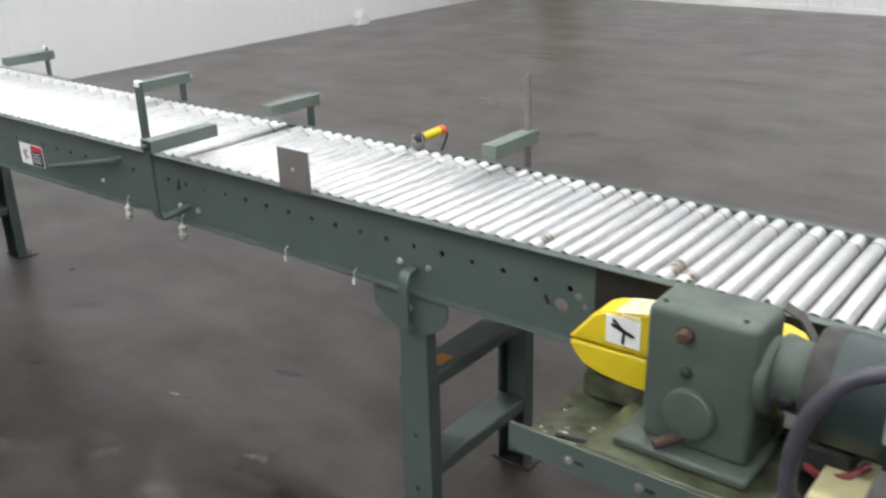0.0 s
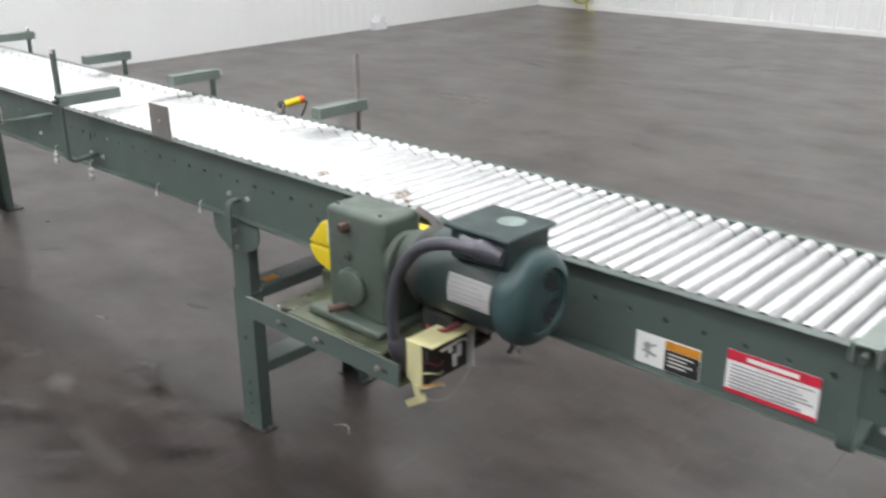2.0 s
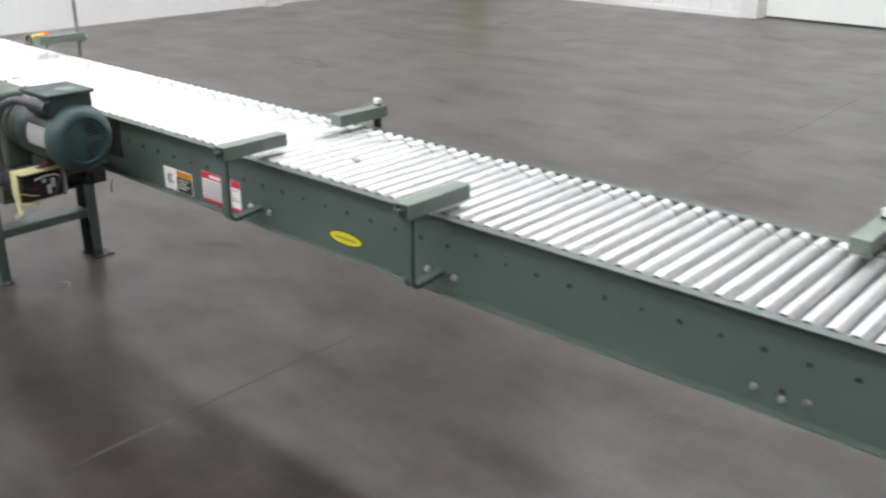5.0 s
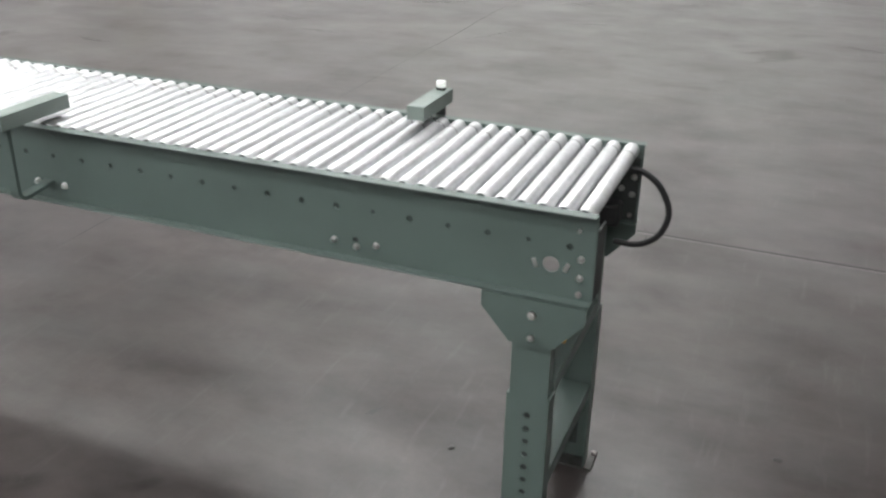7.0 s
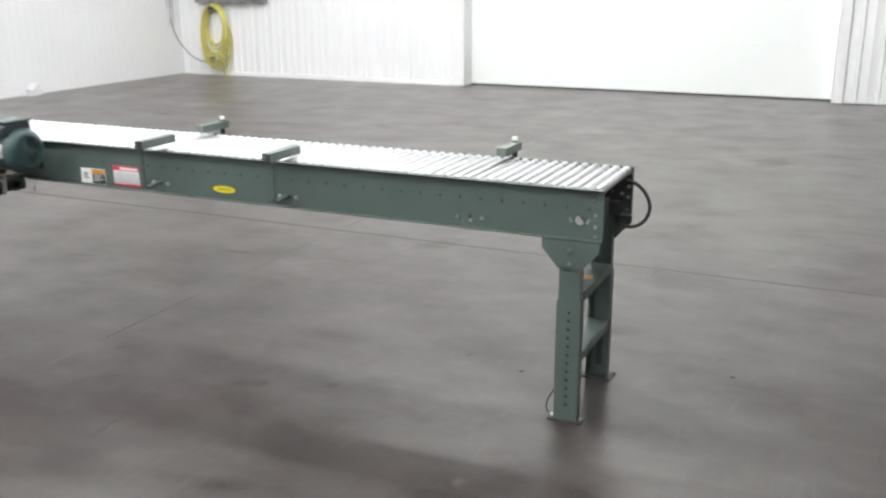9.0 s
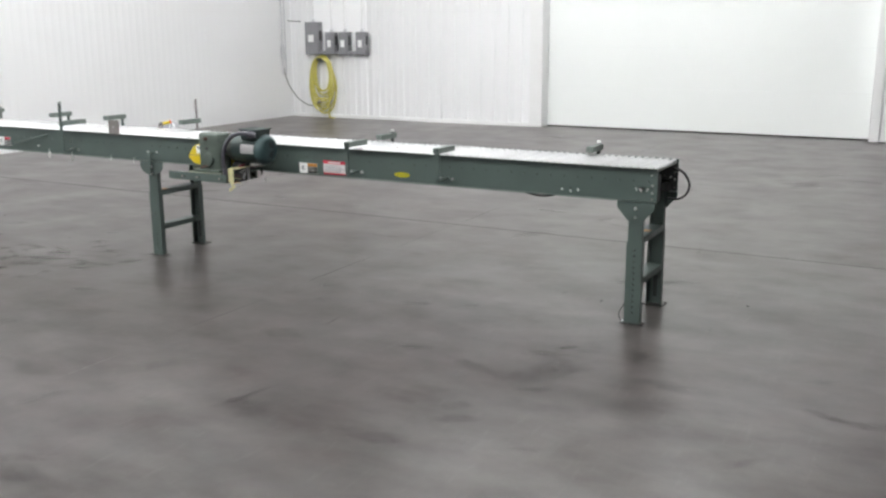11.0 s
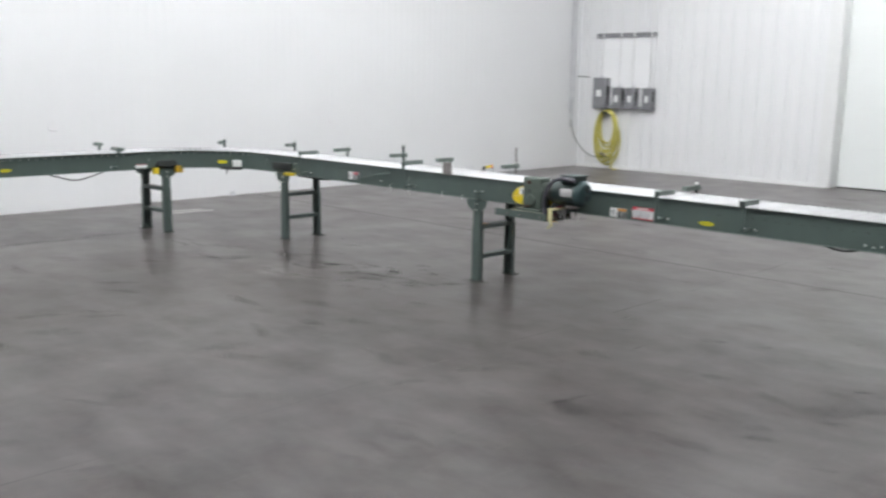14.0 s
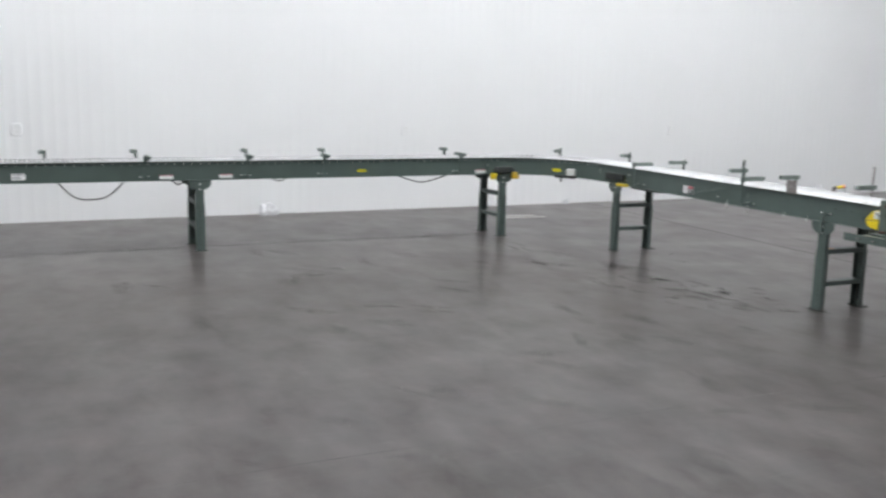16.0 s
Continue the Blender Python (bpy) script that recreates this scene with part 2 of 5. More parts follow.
def lathe(bm, p0, p1, stations, seg=16, mat=0, caps=True, mats=None):
    """A turned shape on the axis p0-p1. stations: (metres along the axis, radius)."""
    p0, p1 = Vector(p0), Vector(p1)
    d = (p1 - p0).normalized()
    u, v = ring_axes(d)
    rings = []
    for s, r in stations:
        c = p0 + d * s
        rings.append([bm.verts.new(c + (u * math.cos(2 * math.pi * k / seg) + v * math.sin(2 * math.pi * k / seg)) * r) for k in range(seg)])
    for i, (a, b) in enumerate(zip(rings, rings[1:])):
        for k in range(seg):
            f = bm.faces.new((a[k], a[(k + 1) % seg], b[(k + 1) % seg], b[k]))
            f.material_index = mats[i] if mats else mat
    if caps:
        f = bm.faces.new(rings[0][::-1])
        f.material_index = mats[0] if mats else mat
        f = bm.faces.new(rings[-1])
        f.material_index = mats[-1] if mats else mat
    bmesh.ops.recalc_face_normals(bm, faces=bm.faces)
    return bm


def cyl(bm, p0, p1, r, seg=12, mat=0):
    return lathe(bm, p0, p1, [(0, r), ((Vector(p1) - Vector(p0)).length, r)], seg, mat)


def smooth_path(pts, n=8):
    """Catmull-Rom through the points."""
    pts = [Vector(p) for p in pts]
    ext = [pts[0] * 2 - pts[1], *pts, pts[-1] * 2 - pts[-2]]
    out = []
    for i in range(len(pts) - 1):
        a, b, c, d = ext[i:i + 4]
        for k in range(n):
            t = k / n
            out.append(0.5 * ((2 * b) + (c - a) * t + (2 * a - 5 * b + 4 * c - d) * t * t + (3 * b - a - 3 * c + d) * t ** 3))
    return out + [pts[-1]]


def tube(bm, pts, r, seg=8, mat=0, ridges=0.0):
    pts = [Vector(p) for p in pts]
    u = None
    rings = []
    for i, p in enumerate(pts):
        d = (pts[min(i + 1, len(pts) - 1)] - pts[max(i - 1, 0)]).normalized()
        if u is None:
            u, _ = ring_axes(d)
        u = (u - d * u.dot(d)).normalized()
        v = d.cross(u)
        rr = r * (1 + ridges * (i % 2))
        rings.append([bm.verts.new(p + (u * math.cos(2 * math.pi * k / seg) + v * math.sin(2 * math.pi * k / seg)) * rr) for k in range(seg)])
    for a, b in zip(rings, rings[1:]):
        for k in range(seg):
            bm.faces.new((a[k], a[(k + 1) % seg], b[(k + 1) % seg], b[k])).material_index = mat
    bm.faces.new(rings[0][::-1]).material_index = mat
    bm.faces.new(rings[-1]).material_index = mat
    bmesh.ops.recalc_face_normals(bm, faces=bm.faces)
    return bm


def strap(bm, pts, across, width, thick, mat=0):
    """A flat bar bent along pts; across is the direction of its width."""
    pts, across = [Vector(p) for p in pts], Vector(across).normalized()
    rings = []
    for i, p in enumerate(pts):
        d = (pts[min(i + 1, len(pts) - 1)] - pts[max(i - 1, 0)]).normalized()
        nrm = d.cross(across).normalized()
        rings.append([bm.verts.new(p + across * width / 2 * a + nrm * thick / 2 * b) for a, b in ((-1, -1), (1, -1), (1, 1), (-1, 1))])
    for a, b in zip(rings, rings[1:]):
        for k in range(4):
            bm.faces.new((a[k], a[(k + 1) % 4], b[(k + 1) % 4], b[k])).material_index = mat
    bm.faces.new(rings[0][::-1]).material_index = mat
    bm.faces.new(rings[-1]).material_index = mat
    bmesh.ops.recalc_face_normals(bm, faces=bm.faces)
    return bm


def prism(bm, outline, axis, a, b, mat=0):
    """An outline in the plane across axis, pushed from a to b."""
    def at(p, h):
        return {"x": (h, p[0], p[1]), "y": (p[0], h, p[1]), "z": (p[0], p[1], h)}[axis]
    lo = [bm.verts.new(at(p, a)) for p in outline]
    hi = [bm.verts.new(at(p, b)) for p in outline]
    fs = [bm.faces.new(lo[::-1]), bm.faces.new(hi)]
    n = len(outline)
    fs += [bm.faces.new((lo[k], lo[(k + 1) % n], hi[(k + 1) % n], hi[k])) for k in range(n)]
    for f in fs:
        f.material_index = mat
    bmesh.ops.recalc_face_normals(bm, faces=bm.faces)
    return bm


def hexhead(bm, p, d, r=0.008, h=0.006, mat=0):
    """A washer and a hexagon head on the surface point p, standing up along d."""
    p, d = Vector(p), Vector(d).normalized()
    lathe(bm, p, p + d, [(0, r * 1.25), (0.0015, r * 1.25)], 10, mat)
    lathe(bm, p + d * 0.0015, p + d, [(0, r), (h * 0.8, r), (h, r * 0.8)], 6, mat)
    return bm


def rounded(pts, r, n=4):
    """A path through pts with its inner corners rounded."""
    pts = [Vector(p) for p in pts]
    out = [pts[0]]
    for a, b, c in zip(pts, pts[1:], pts[2:]):
        p, q = b + (a - b).normalized() * r, b + (c - b).normalized() * r
        for k in range(n + 1):
            t = k / n
            out.append(p * (1 - t) ** 2 + b * 2 * t * (1 - t) + q * t * t)
    return out + [pts[-1]]


# ---- the hall ----
def ribbed(bm, a, b, u, inward, z0, z1, pitch=0.245, depth=0.014, back=0.09, start=0.1):
    """A liner wall from a to b along u ('x' or 'y'), its face at 0 and its ribs standing inward; solid behind."""
    pts = [(a, 0.0)]
    s = a + start
    while s + 0.07 < b:
        pts += [(s, 0.0), (s + 0.014, depth), (s + 0.040, depth), (s + 0.054, 0.0)]
        mid = s + 0.054 + (pitch - 0.054) / 2
        if mid + 0.02 < b:
            low = min(0.003, depth * 0.5)
            pts += [(mid - 0.012, 0.0), (mid - 0.006, low), (mid + 0.006, low), (mid + 0.012, 0.0)]
        s += pitch
    pts += [(b, 0.0), (b, -back), (a, -back)]
    lo, hi = [], []
    for p, q in pts:
        off = inward[1] + inward[0] * q
        xy = (p, off) if u == "x" else (off, p)
        lo.append(bm.verts.new((*xy, z0)))
        hi.append(bm.verts.new((*xy, z1)))
    n = len(pts)
    for k in range(n):
        bm.faces.new((lo[k], lo[(k + 1) % n], hi[(k + 1) % n], hi[k]))
    bm.faces.new(lo)
    bm.faces.new(hi[::-1])
    bmesh.ops.recalc_face_normals(bm, faces=bm.faces)
    return bm


DX0, DX1, DY = -4.475, 0.272, YN + 0.22     # the overhead door's opening and its leaf


def hall():
    bm = B()
    ys = [(YS, 0), (1.865, 0), (1.867, -0.004), (1.874, -0.004), (1.876, 0), (YN + 0.5, 0)]
    rows = [[bm.verts.new((x, y, z)) for x in (XW - 0.3, XE + 0.3)] for y, z in ys]
    for a, b in zip(rows, rows[1:]):
        bm.faces.new((a[0], a[1], b[1], b[0]))
    fl = solid("floor", bm, FLOOR, "glossy dark grey sealed concrete floor with pale scuffs", "floor", kind="structure")
    part("joint_filler", box(B(), XW, XE, 1.8560, 1.8680, -0.0055, 0.0007), PALE, fl, "pale dusty joint edge")
    part("joint_filler", box(B(), XW, XE, 1.8685, 1.8830, -0.0055, 0.0006), GRIME, fl, "dark saw-cut joint filler")
    solid("wall_west", ribbed(B(), YS, YN, "y", (1, XW), 0.012, CEIL, depth=0.0012), WALL, "white ribbed metal liner wall", "wall", kind="structure")
    solid("wall_north", ribbed(B(), XW, DX0 - 0.21, "x", (-1, YN), 0.012, CEIL, back=0.25), WALL, "white ribbed metal liner wall", "wall", kind="structure")
    solid("wall_north_east", ribbed(B(), DX1 + 0.13, XE, "x", (-1, YN), 0.012, CEIL, back=0.25), WALL, "white ribbed metal liner wall beside the door", "wall", kind="structure")
    bm = box(B(), DX0, DX1, YN, YN + 0.25, 4.2, CEIL)
    solid("wall_north_lintel", bm, WALL, "white wall over the wide door", "wall", kind="structure")
    solid("wall_east", box(B(), XE, XE + 0.2, YS, YN + 0.25, 0, CEIL), WALL, "plain white wall", "wall", kind="structure")
    solid("wall_south", box(B(), XW - 0.1, XE + 0.2, YS - 0.2, YS, 0, CEIL), WALL, "plain white wall", "wall", kind="structure")
    solid("ceiling", box(B(), XW - 0.1, XE + 0.2, YS - 0.2, YN + 0.25, CEIL, CEIL + 0.1), CEILING, "plain grey ceiling", "ceiling", kind="structure")
    # foot flashing along the walls, slightly buckled
    for nm, length, place in (("baseboard_west", YN - YS - 0.02, pose(XW, YN - 0.01, 0, 0, 0, -90)), ("baseboard_north", DX0 - 0.21 - XW - 0.03, pose(XW + 0.02, YN, 0))):
        bm = B()
        n = 90
        rings = []
        for k in range(n + 1):
            s = length * k / n
            w = 0.004 * noise.noise(Vector((s * 1.7, length, 0)))
            rings.append([bm.verts.new((s, y, z)) for y, z in ((-0.001, 0.0), (-0.019 - w, 0.0), (-0.019 - w, 0.035 + w), (-0.016, 0.055 + 2 * w), (-0.001, 0.06 + 2 * w))])
        for a, b in zip(rings, rings[1:]):
            for i in range(5):
                bm.faces.new((a[i], a[(i + 1) % 5], b[(i + 1) % 5], b[i]))
        bmesh.ops.recalc_face_normals(bm, faces=bm.faces)
        ob = solid(nm, bm, TRIM, "white metal flashing along the wall foot", "trim", kind="structure")
        ob.matrix_basis = place
    # jambs of the wide door
    for nm, x0, x1 in (("trim_1", DX0 - 0.21, DX0), ("trim_2", DX1, DX1 + 0.13)):
        bm = box(B(), x0, x1, YN - 0.03, YN + 0.25, 0.004, 4.2, 0.006)
        solid(nm, bm, TRIM, "smooth white door jamb", "door jamb", kind="structure")
    door = thing("door_1", "wide smooth white overhead door, closed", "door", kind="structure")
    z = 0.02
    while z < 4.2:
        part("door_panel", box(B(), DX0 + 0.004, DX1 - 0.004, DY, DY + 0.05, z, min(z + 0.609, 4.25), 0.001), DOOR, door)
        z += 0.61
    part("bottom_seal", box(B(), DX0 + 0.004, DX1 - 0.004, DY - 0.006, DY + 0.055, 0.002, 0.021, 0.003), BLACK, door, "black rubber door seal")


hall()


def ceiling_lights():
    for x in (-6.9, -3.9, -0.9, 2.1):
        for y in (-9.5, -6.2, -2.9, 0.4, 3.7, 6.9):
            if (y < -9 and x > -3) or (y > 6 and x < -6) or (x > 2 and y > 0):
                continue
            lt = thing("ceiling_light", "long white strip light hung under the ceiling, lit", "ceiling light", Matrix.Translation((x, y, CEIL)), "hall lights")
            part("tray", box(B(), -1.22, 1.22, -0.05, 0.05, -0.26, -0.20, 0.01), TRIM, lt)
            part("diffuser", box(B(), -1.20, 1.20, -0.20, 0.20, -0.36, -0.262, 0.02), LAMP, lt)
            for x0 in (-0.9, 0.9):
                part("hanger", cyl(B(), (x0, 0, -0.20), (x0, 0, -0.001), 0.006, 6), TRIM, lt)


ceiling_lights()


# ---- conveyor parts ----
def web_band(bm, x0, x1, z0, z1, holes, y=FL, deep=0.004):
    """A strip of sheet metal facing -y with round holes (x, z, r) through it."""
    cuts = []
    for x, zc, r in sorted(holes):
        h = 0.019 if r < 0.01 else r + 0.008
        if x - h > x0 and x + h < x1:
            cuts.append((x - h, x + h, x, zc, r))
    s = x0

    def quad(a, b):
        if b - a > 1e-5:
            bm.faces.new([bm.verts.new(v) for v in ((a, y, z0), (b, y, z0), (b, y, z1), (a, y, z1))])

    for a, b, x, zc, r in cuts:
        if a < s - 1e-6:
            continue
        quad(s, a)
        o = [bm.verts.new(v) for v in ((b, y, z0), (b, y, z1), (a, y, z1), (a, y, z0))]
        n = 16 if r > 0.01 else 8
        q = n // 4
        ring = [bm.verts.new((x + r * math.cos(-math.pi / 4 + 2 * math.pi * k / n), y, zc + r * math.sin(-math.pi / 4 + 2 * math.pi * k / n))) for k in range(n)]
        inner = [bm.verts.new((v.co.x, y + deep, v.co.z)) for v in ring]
        for side in range(4):
            run = [ring[(side * q + i) % n] for i in range(q + 1)]
            bm.faces.new([o[side], o[(side + 1) % 4], *run[::-1]])
        for k in range(n):
            bm.faces.new((ring[k], ring[(k + 1) % n], inner[(k + 1) % n], inner[k]))
        s = b
    quad(s, x1)


def near_rail(bm, x0, x1, z_row=0.757, extra=()):
    """The rail that faces -y: flanges outward, a pierced web."""
    t = 0.0032
    top, low = H - t, H - D + t
    row = []
    k = 0
    x = -0.0457
    while x > x0:
        if x < x1:
            row.append((x, z_row, 0.0066 if k % 2 == 0 else 0.0056))
        x -= 0.0762
        k += 1
    splits = [top, 0.735, 0.701, 0.674, low] if extra else [top, 0.735, low]
    for z1, z0 in zip(splits, splits[1:]):
        hs = [h for h in [*row, *extra] if z0 < h[1] < z1]
        web_band(bm, x0, x1, z0, z1, hs)
    bmesh.ops.remove_doubles(bm, verts=bm.verts, dist=1e-5)
    box(bm, x0, x1, 0.0, FL + t, H - D, low, 0.0008)
    for x in (x0, x1):
        box(bm, x - 0.0006, x + 0.0006, FL - 0.0003, FL + 0.0045, low, top)
    bmesh.ops.recalc_face_normals(bm, faces=bm.faces)
    return bm


def rail_outline(y0, s):
    """The C section of a rail: flange edge at y0, web on the side s."""
    t = 0.0032
    w = y0 + s * FL
    return [(y0, H), (w + s * t, H), (w + s * t, H - D), (y0, H - D), (y0, H - D + t), (w, H - D + t), (w, H - t), (y0, H - t)]


def roller_mesh(length, r0=RR, r1=RR, grooves=((0.045, 0.004),)):
    """A turned roller along +y with a rolled rim, a groove and a dark bearing in each end."""
    st, ms = [], []

    def rad(s):
        return r0 + (r1 - r0) * s / length
    st += [(0.004, 0.005), (0.004, rad(0) * 0.78), (0.0, rad(0) * 0.80), (0.0, rad(0) * 0.93), (0.0025, rad(0))]
    ms += [1, 1, 0, 0]
    for g, w in sorted(grooves, reverse=True):
        s = length - g
        st += [(s - w, rad(s)), (s - w * 0.4, rad(s) - 0.0017), (s + w * 0.4, rad(s) - 0.0017), (s + w, rad(s))]
        ms += [0, 2, 2, 2]
    st += [(length - 0.0025, rad(length)), (length, rad(length) * 0.93), (length, rad(length) * 0.8), (length - 0.004, rad(length) * 0.78), (length - 0.004, 0.005)]
    ms += [0, 0, 0, 1, 1]
    ms = ms[:len(st) - 1]
    bm = lathe(B(), (0, 0, 0), (0, length, 0), st, 16, mats=ms)
    cyl(bm, (0, -0.004, 0), (0, length + 0.004, 0), 0.0055, 6, 1)
    return mesh_of("roller", bm, [STEEL, BLACK, CRIMP], 50)


Y0R, Y1R = FL + 0.0050, W - FL - 0.0050
ROLLER_A = roller_mesh(Y1R - Y0R, grooves=((0.034, 0.0045),))
ROLLER_B = roller_mesh(Y1R - Y0R, grooves=((0.056, 0.0045),))


def bed(name, label, x0, x1, m=None, extra=(), first=0.025, belt=True, ties=()):
    """A straight bed of rollers between two rails, from x0 to x1."""
    ob = thing(name, label, "roller conveyor", m, "conveyor line")
    part("side_rail", near_rail(B(), x0, x1, extra=extra), GREEN, ob, "sage green channel rail with a row of holes")
    part("top_flange", box(B(), x0, x1, 0.0, FL + 0.0032, H - 0.0032, H, 0.0008), GREEN_METALLIC, ob, "green rail top, slightly metallic")
    part("side_rail", prism(B(), rail_outline(W, -1), "x", x0, x1), GREEN, ob, "sage green channel rail")
    part("top_flange", box(B(), x0 + 0.002, x1 - 0.002, W - FL - 0.003, W + 0.0004, H - 0.0028, H + 0.0012, 0.0006), GREEN_METALLIC, ob, "green rail top, slightly metallic")
    x, k = x1 - first, 0
    while x > x0 + 0.012:
        tilt = random.uniform(-0.025, 0.025)
        piece("roller", ROLLER_A if k % 2 else ROLLER_B, ob, Matrix.Translation((x, Y0R, ZR + random.uniform(-0.00025, 0.00025))) @ pose(0, 0, 0, 0, random.uniform(0, 360), tilt))
        x -= PITCH
        k += 1
    if belt:
        bm = B()
        box(bm, x0 + 0.01, x1 - 0.16, FL + 0.03, W - FL - 0.03, H - 0.036, H - 0.030)
        box(bm, x0 + 0.01, x1 - 0.16, FL + 0.03, W - FL - 0.03, H - 0.128, H - 0.122)
        part("drive_belt", bm, BELT, ob, "black drive belt under the rollers")
    for xt in ties:
        part("cross_tie", box(B(), xt - 0.02, xt + 0.02, FL + 0.004, W - FL - 0.004, H - D + 0.004, H - D + 0.034, 0.002), GREEN, ob)
    return ob


def bolts(ob, pts, d=(0, -1, 0), r=0.0065, mat=BRIGHT):
    for p in pts:
        part("bolt", hexhead(B(), p, d, r), mat, ob)


# ---- first bed: the discharge end ----
END_HOLES = ((-0.078, 0.7172, 0.0158), (-3.112, 0.7172, 0.0158), (-0.464, 0.693, 0.0065), (-1.786, 0.690, 0.0075), (-1.176, 0.690, 0.0075))
bed1 = bed("conveyor_bed", "sage green conveyor bed with bright zinc rollers, open discharge end", -4.262, 0.0, extra=END_HOLES, ties=(-3.9, -2.4, -1.2))
# added strips behind the holes; their dark colour paints the holes' shade
part("hole_shade_strip", box(B(), -2.95, -0.004, FL + 0.0036, FL + 0.0060, 0.742, 0.772), GREEN_SHADE, bed1, "added strip, hole shade painted dark green")
part("hole_shade_strip", box(B(), -0.49, -0.44, FL + 0.0046, FL + 0.0065, 0.676, 0.712), DARK, bed1)
bolts(bed1, [(-0.024, FL, 0.737), (-0.024, FL, 0.700)], r=0.0055)
bolts(bed1, [(-0.024, FL, 0.668)], r=0.005, mat=PLATE)
bolts(bed1, [(-0.510, FL, 0.687), (-0.420, FL, 0.689)], r=0.0055)
bolts(bed1, [(-0.462, FL, 0.680)], r=0.0055)
bolts(bed1, [(-0.03, FL, 0.79)], r=0.003)
for xs, lean in ((-0.107, -25), (-0.049, 25)):
    part("slot_bolt", box(B(), -0.004, 0.004, -0.004, 0.0, -0.009, 0.009, 0.001, m=pose(xs, FL + 0.0005, 0.716, 0, lean, 0)), BRIGHT, bed1)
# the dark end works between the rails; shade there is put into their colour
part("end_plate", prism(B(), [(-0.004, 0.800), (-0.10, 0.800), (-0.10, 0.66), (-0.004, 0.66)], "y", W - FL - 0.009, W - FL - 0.006), DARK, bed1, "steel end plate coloured dark by painted shade")
bolts(bed1, [(-0.014, W - FL - 0.009, 0.757), (-0.015, W - FL - 0.009, 0.718), (-0.038, W - FL - 0.009, 0.729)], r=0.0055)
bolts(bed1, [(-0.016, W - FL - 0.009, 0.671), (-0.072, W - FL - 0.009, 0.735)], r=0.004, mat=PLATE)
part("end_angle", prism(B(), [(0.002, FL + 0.0050), (-0.03, FL + 0.0050), (-0.03, FL + 0.009), (-0.002, FL + 0.009), (-0.002, 0.078), (0.002, 0.078)], "z", 0.657, H - 0.034), DARK, bed1, "end angle painted dark for the gap inside the rail")
part("end_pulley", cyl(B(), (-0.13, FL + 0.02, 0.752), (-0.13, W - FL - 0.02, 0.752), 0.03, 18), DARK, bed1, "dark tail pulley")
part("black_end_box", box(B(), -0.088, -0.030, W - FL - 0.058, W - FL - 0.012, 0.657, 0.706, 0.006), BLACK, bed1, "small black box inside the far rail")

bm = tube(B(), smooth_path([(-0.02, 0.395, 0.782), (0.012, 0.40, 0.772), (0.045, 0.405, 0.742), (0.066, 0.405, 0.692), (0.052, 0.40, 0.642), (0.012, 0.395, 0.615), (-0.04, 0.385, 0.617)]), 0.0065, 10)
solid("air_hose", bm, BLACK, "black hose looped out of the conveyor's end", "hose")
bm = tube(B(), smooth_path([(-0.90, 0.22, 0.668), (-0.83, 0.21, 0.628), (-0.71, 0.20, 0.606), (-0.61, 0.20, 0.625), (-0.55, 0.21, 0.668)]), 0.006, 8)
solid("cable", bm, BLACK, "black cable sagging under the conveyor bed", "cable")


def label_plate(ob, name, label, x0, x1, z0, z1, bits, base=WHITE):
    """A sticker on the near rail. bits: (fraction x0, x1, z0, z1, material)."""
    s = part(name, box(B(), x0, x1, FL - 0.0012, FL + 0.001, z0, z1), base, ob, label)
    for k, (a, b, c, d, mt) in enumerate(bits):
        part("print", box(B(), x0 + (x1 - x0) * a, x0 + (x1 - x0) * b, FL - 0.0024 - 0.0002 * k, FL - 0.0010, z0 + (z1 - z0) * c, z0 + (z1 - z0) * d), mt, s)
    return s


def pictogram(s, x, z, h, mat=PRINT):
    """A plain sign of a machine's nip: a wheel, a bar and two strokes."""
    bm = B()
    y = FL - 0.0020
    lathe(bm, (x - 0.10 * h, y, z + 0.12 * h), (x - 0.10 * h, y - 0.0012, z + 0.12 * h), [(0, 0.16 * h), (0.0012, 0.16 * h)], 12)
    strap(bm, [(x - 0.3 * h, y, z - 0.1 * h), (x + 0.3 * h, y, z - 0.22 * h)], (0, 1, 0), 0.0016, 0.1 * h)
    strap(bm, [(x - 0.1 * h, y, z + 0.05 * h), (x + 0.25 * h, y, z + 0.25 * h)], (0, 1, 0), 0.0016, 0.09 * h)
    strap(bm, [(x, y, z), (x - 0.12 * h, y, z - 0.4 * h)], (0, 1, 0), 0.0016, 0.08 * h)
    part("print", bm, mat, s)


s = label_plate(bed1, "warning_label", "white, orange and black warning sticker", -2.236, -2.104, 0.659, 0.722,
                [(0.47, 0.99, 0.70, 0.97, ORANGE), (0.47, 0.99, 0.03, 0.68, LABEL_BLACK)]
                + [(0.53, 0.90 - 0.1 * (k % 2), 0.56 - 0.12 * k, 0.60 - 0.12 * k, WHITE) for k in range(4)])
pictogram(s, -2.206, 0.692, 0.048)
label_plate(bed1, "warning_label", "white notice sticker with red header and foot", -2.055, -1.892, 0.664, 0.745,
            [(0, 1, 0.77, 1, RED), (0, 1, 0, 0.09, RED), (0.22, 0.78, 0.83, 0.93, WHITE)]
            + [(0.05, 0.95 - 0.17 * ((k * 3) % 4) / 3, 0.66 - 0.085 * k, 0.685 - 0.085 * k, PRINT) for k in range(7)])


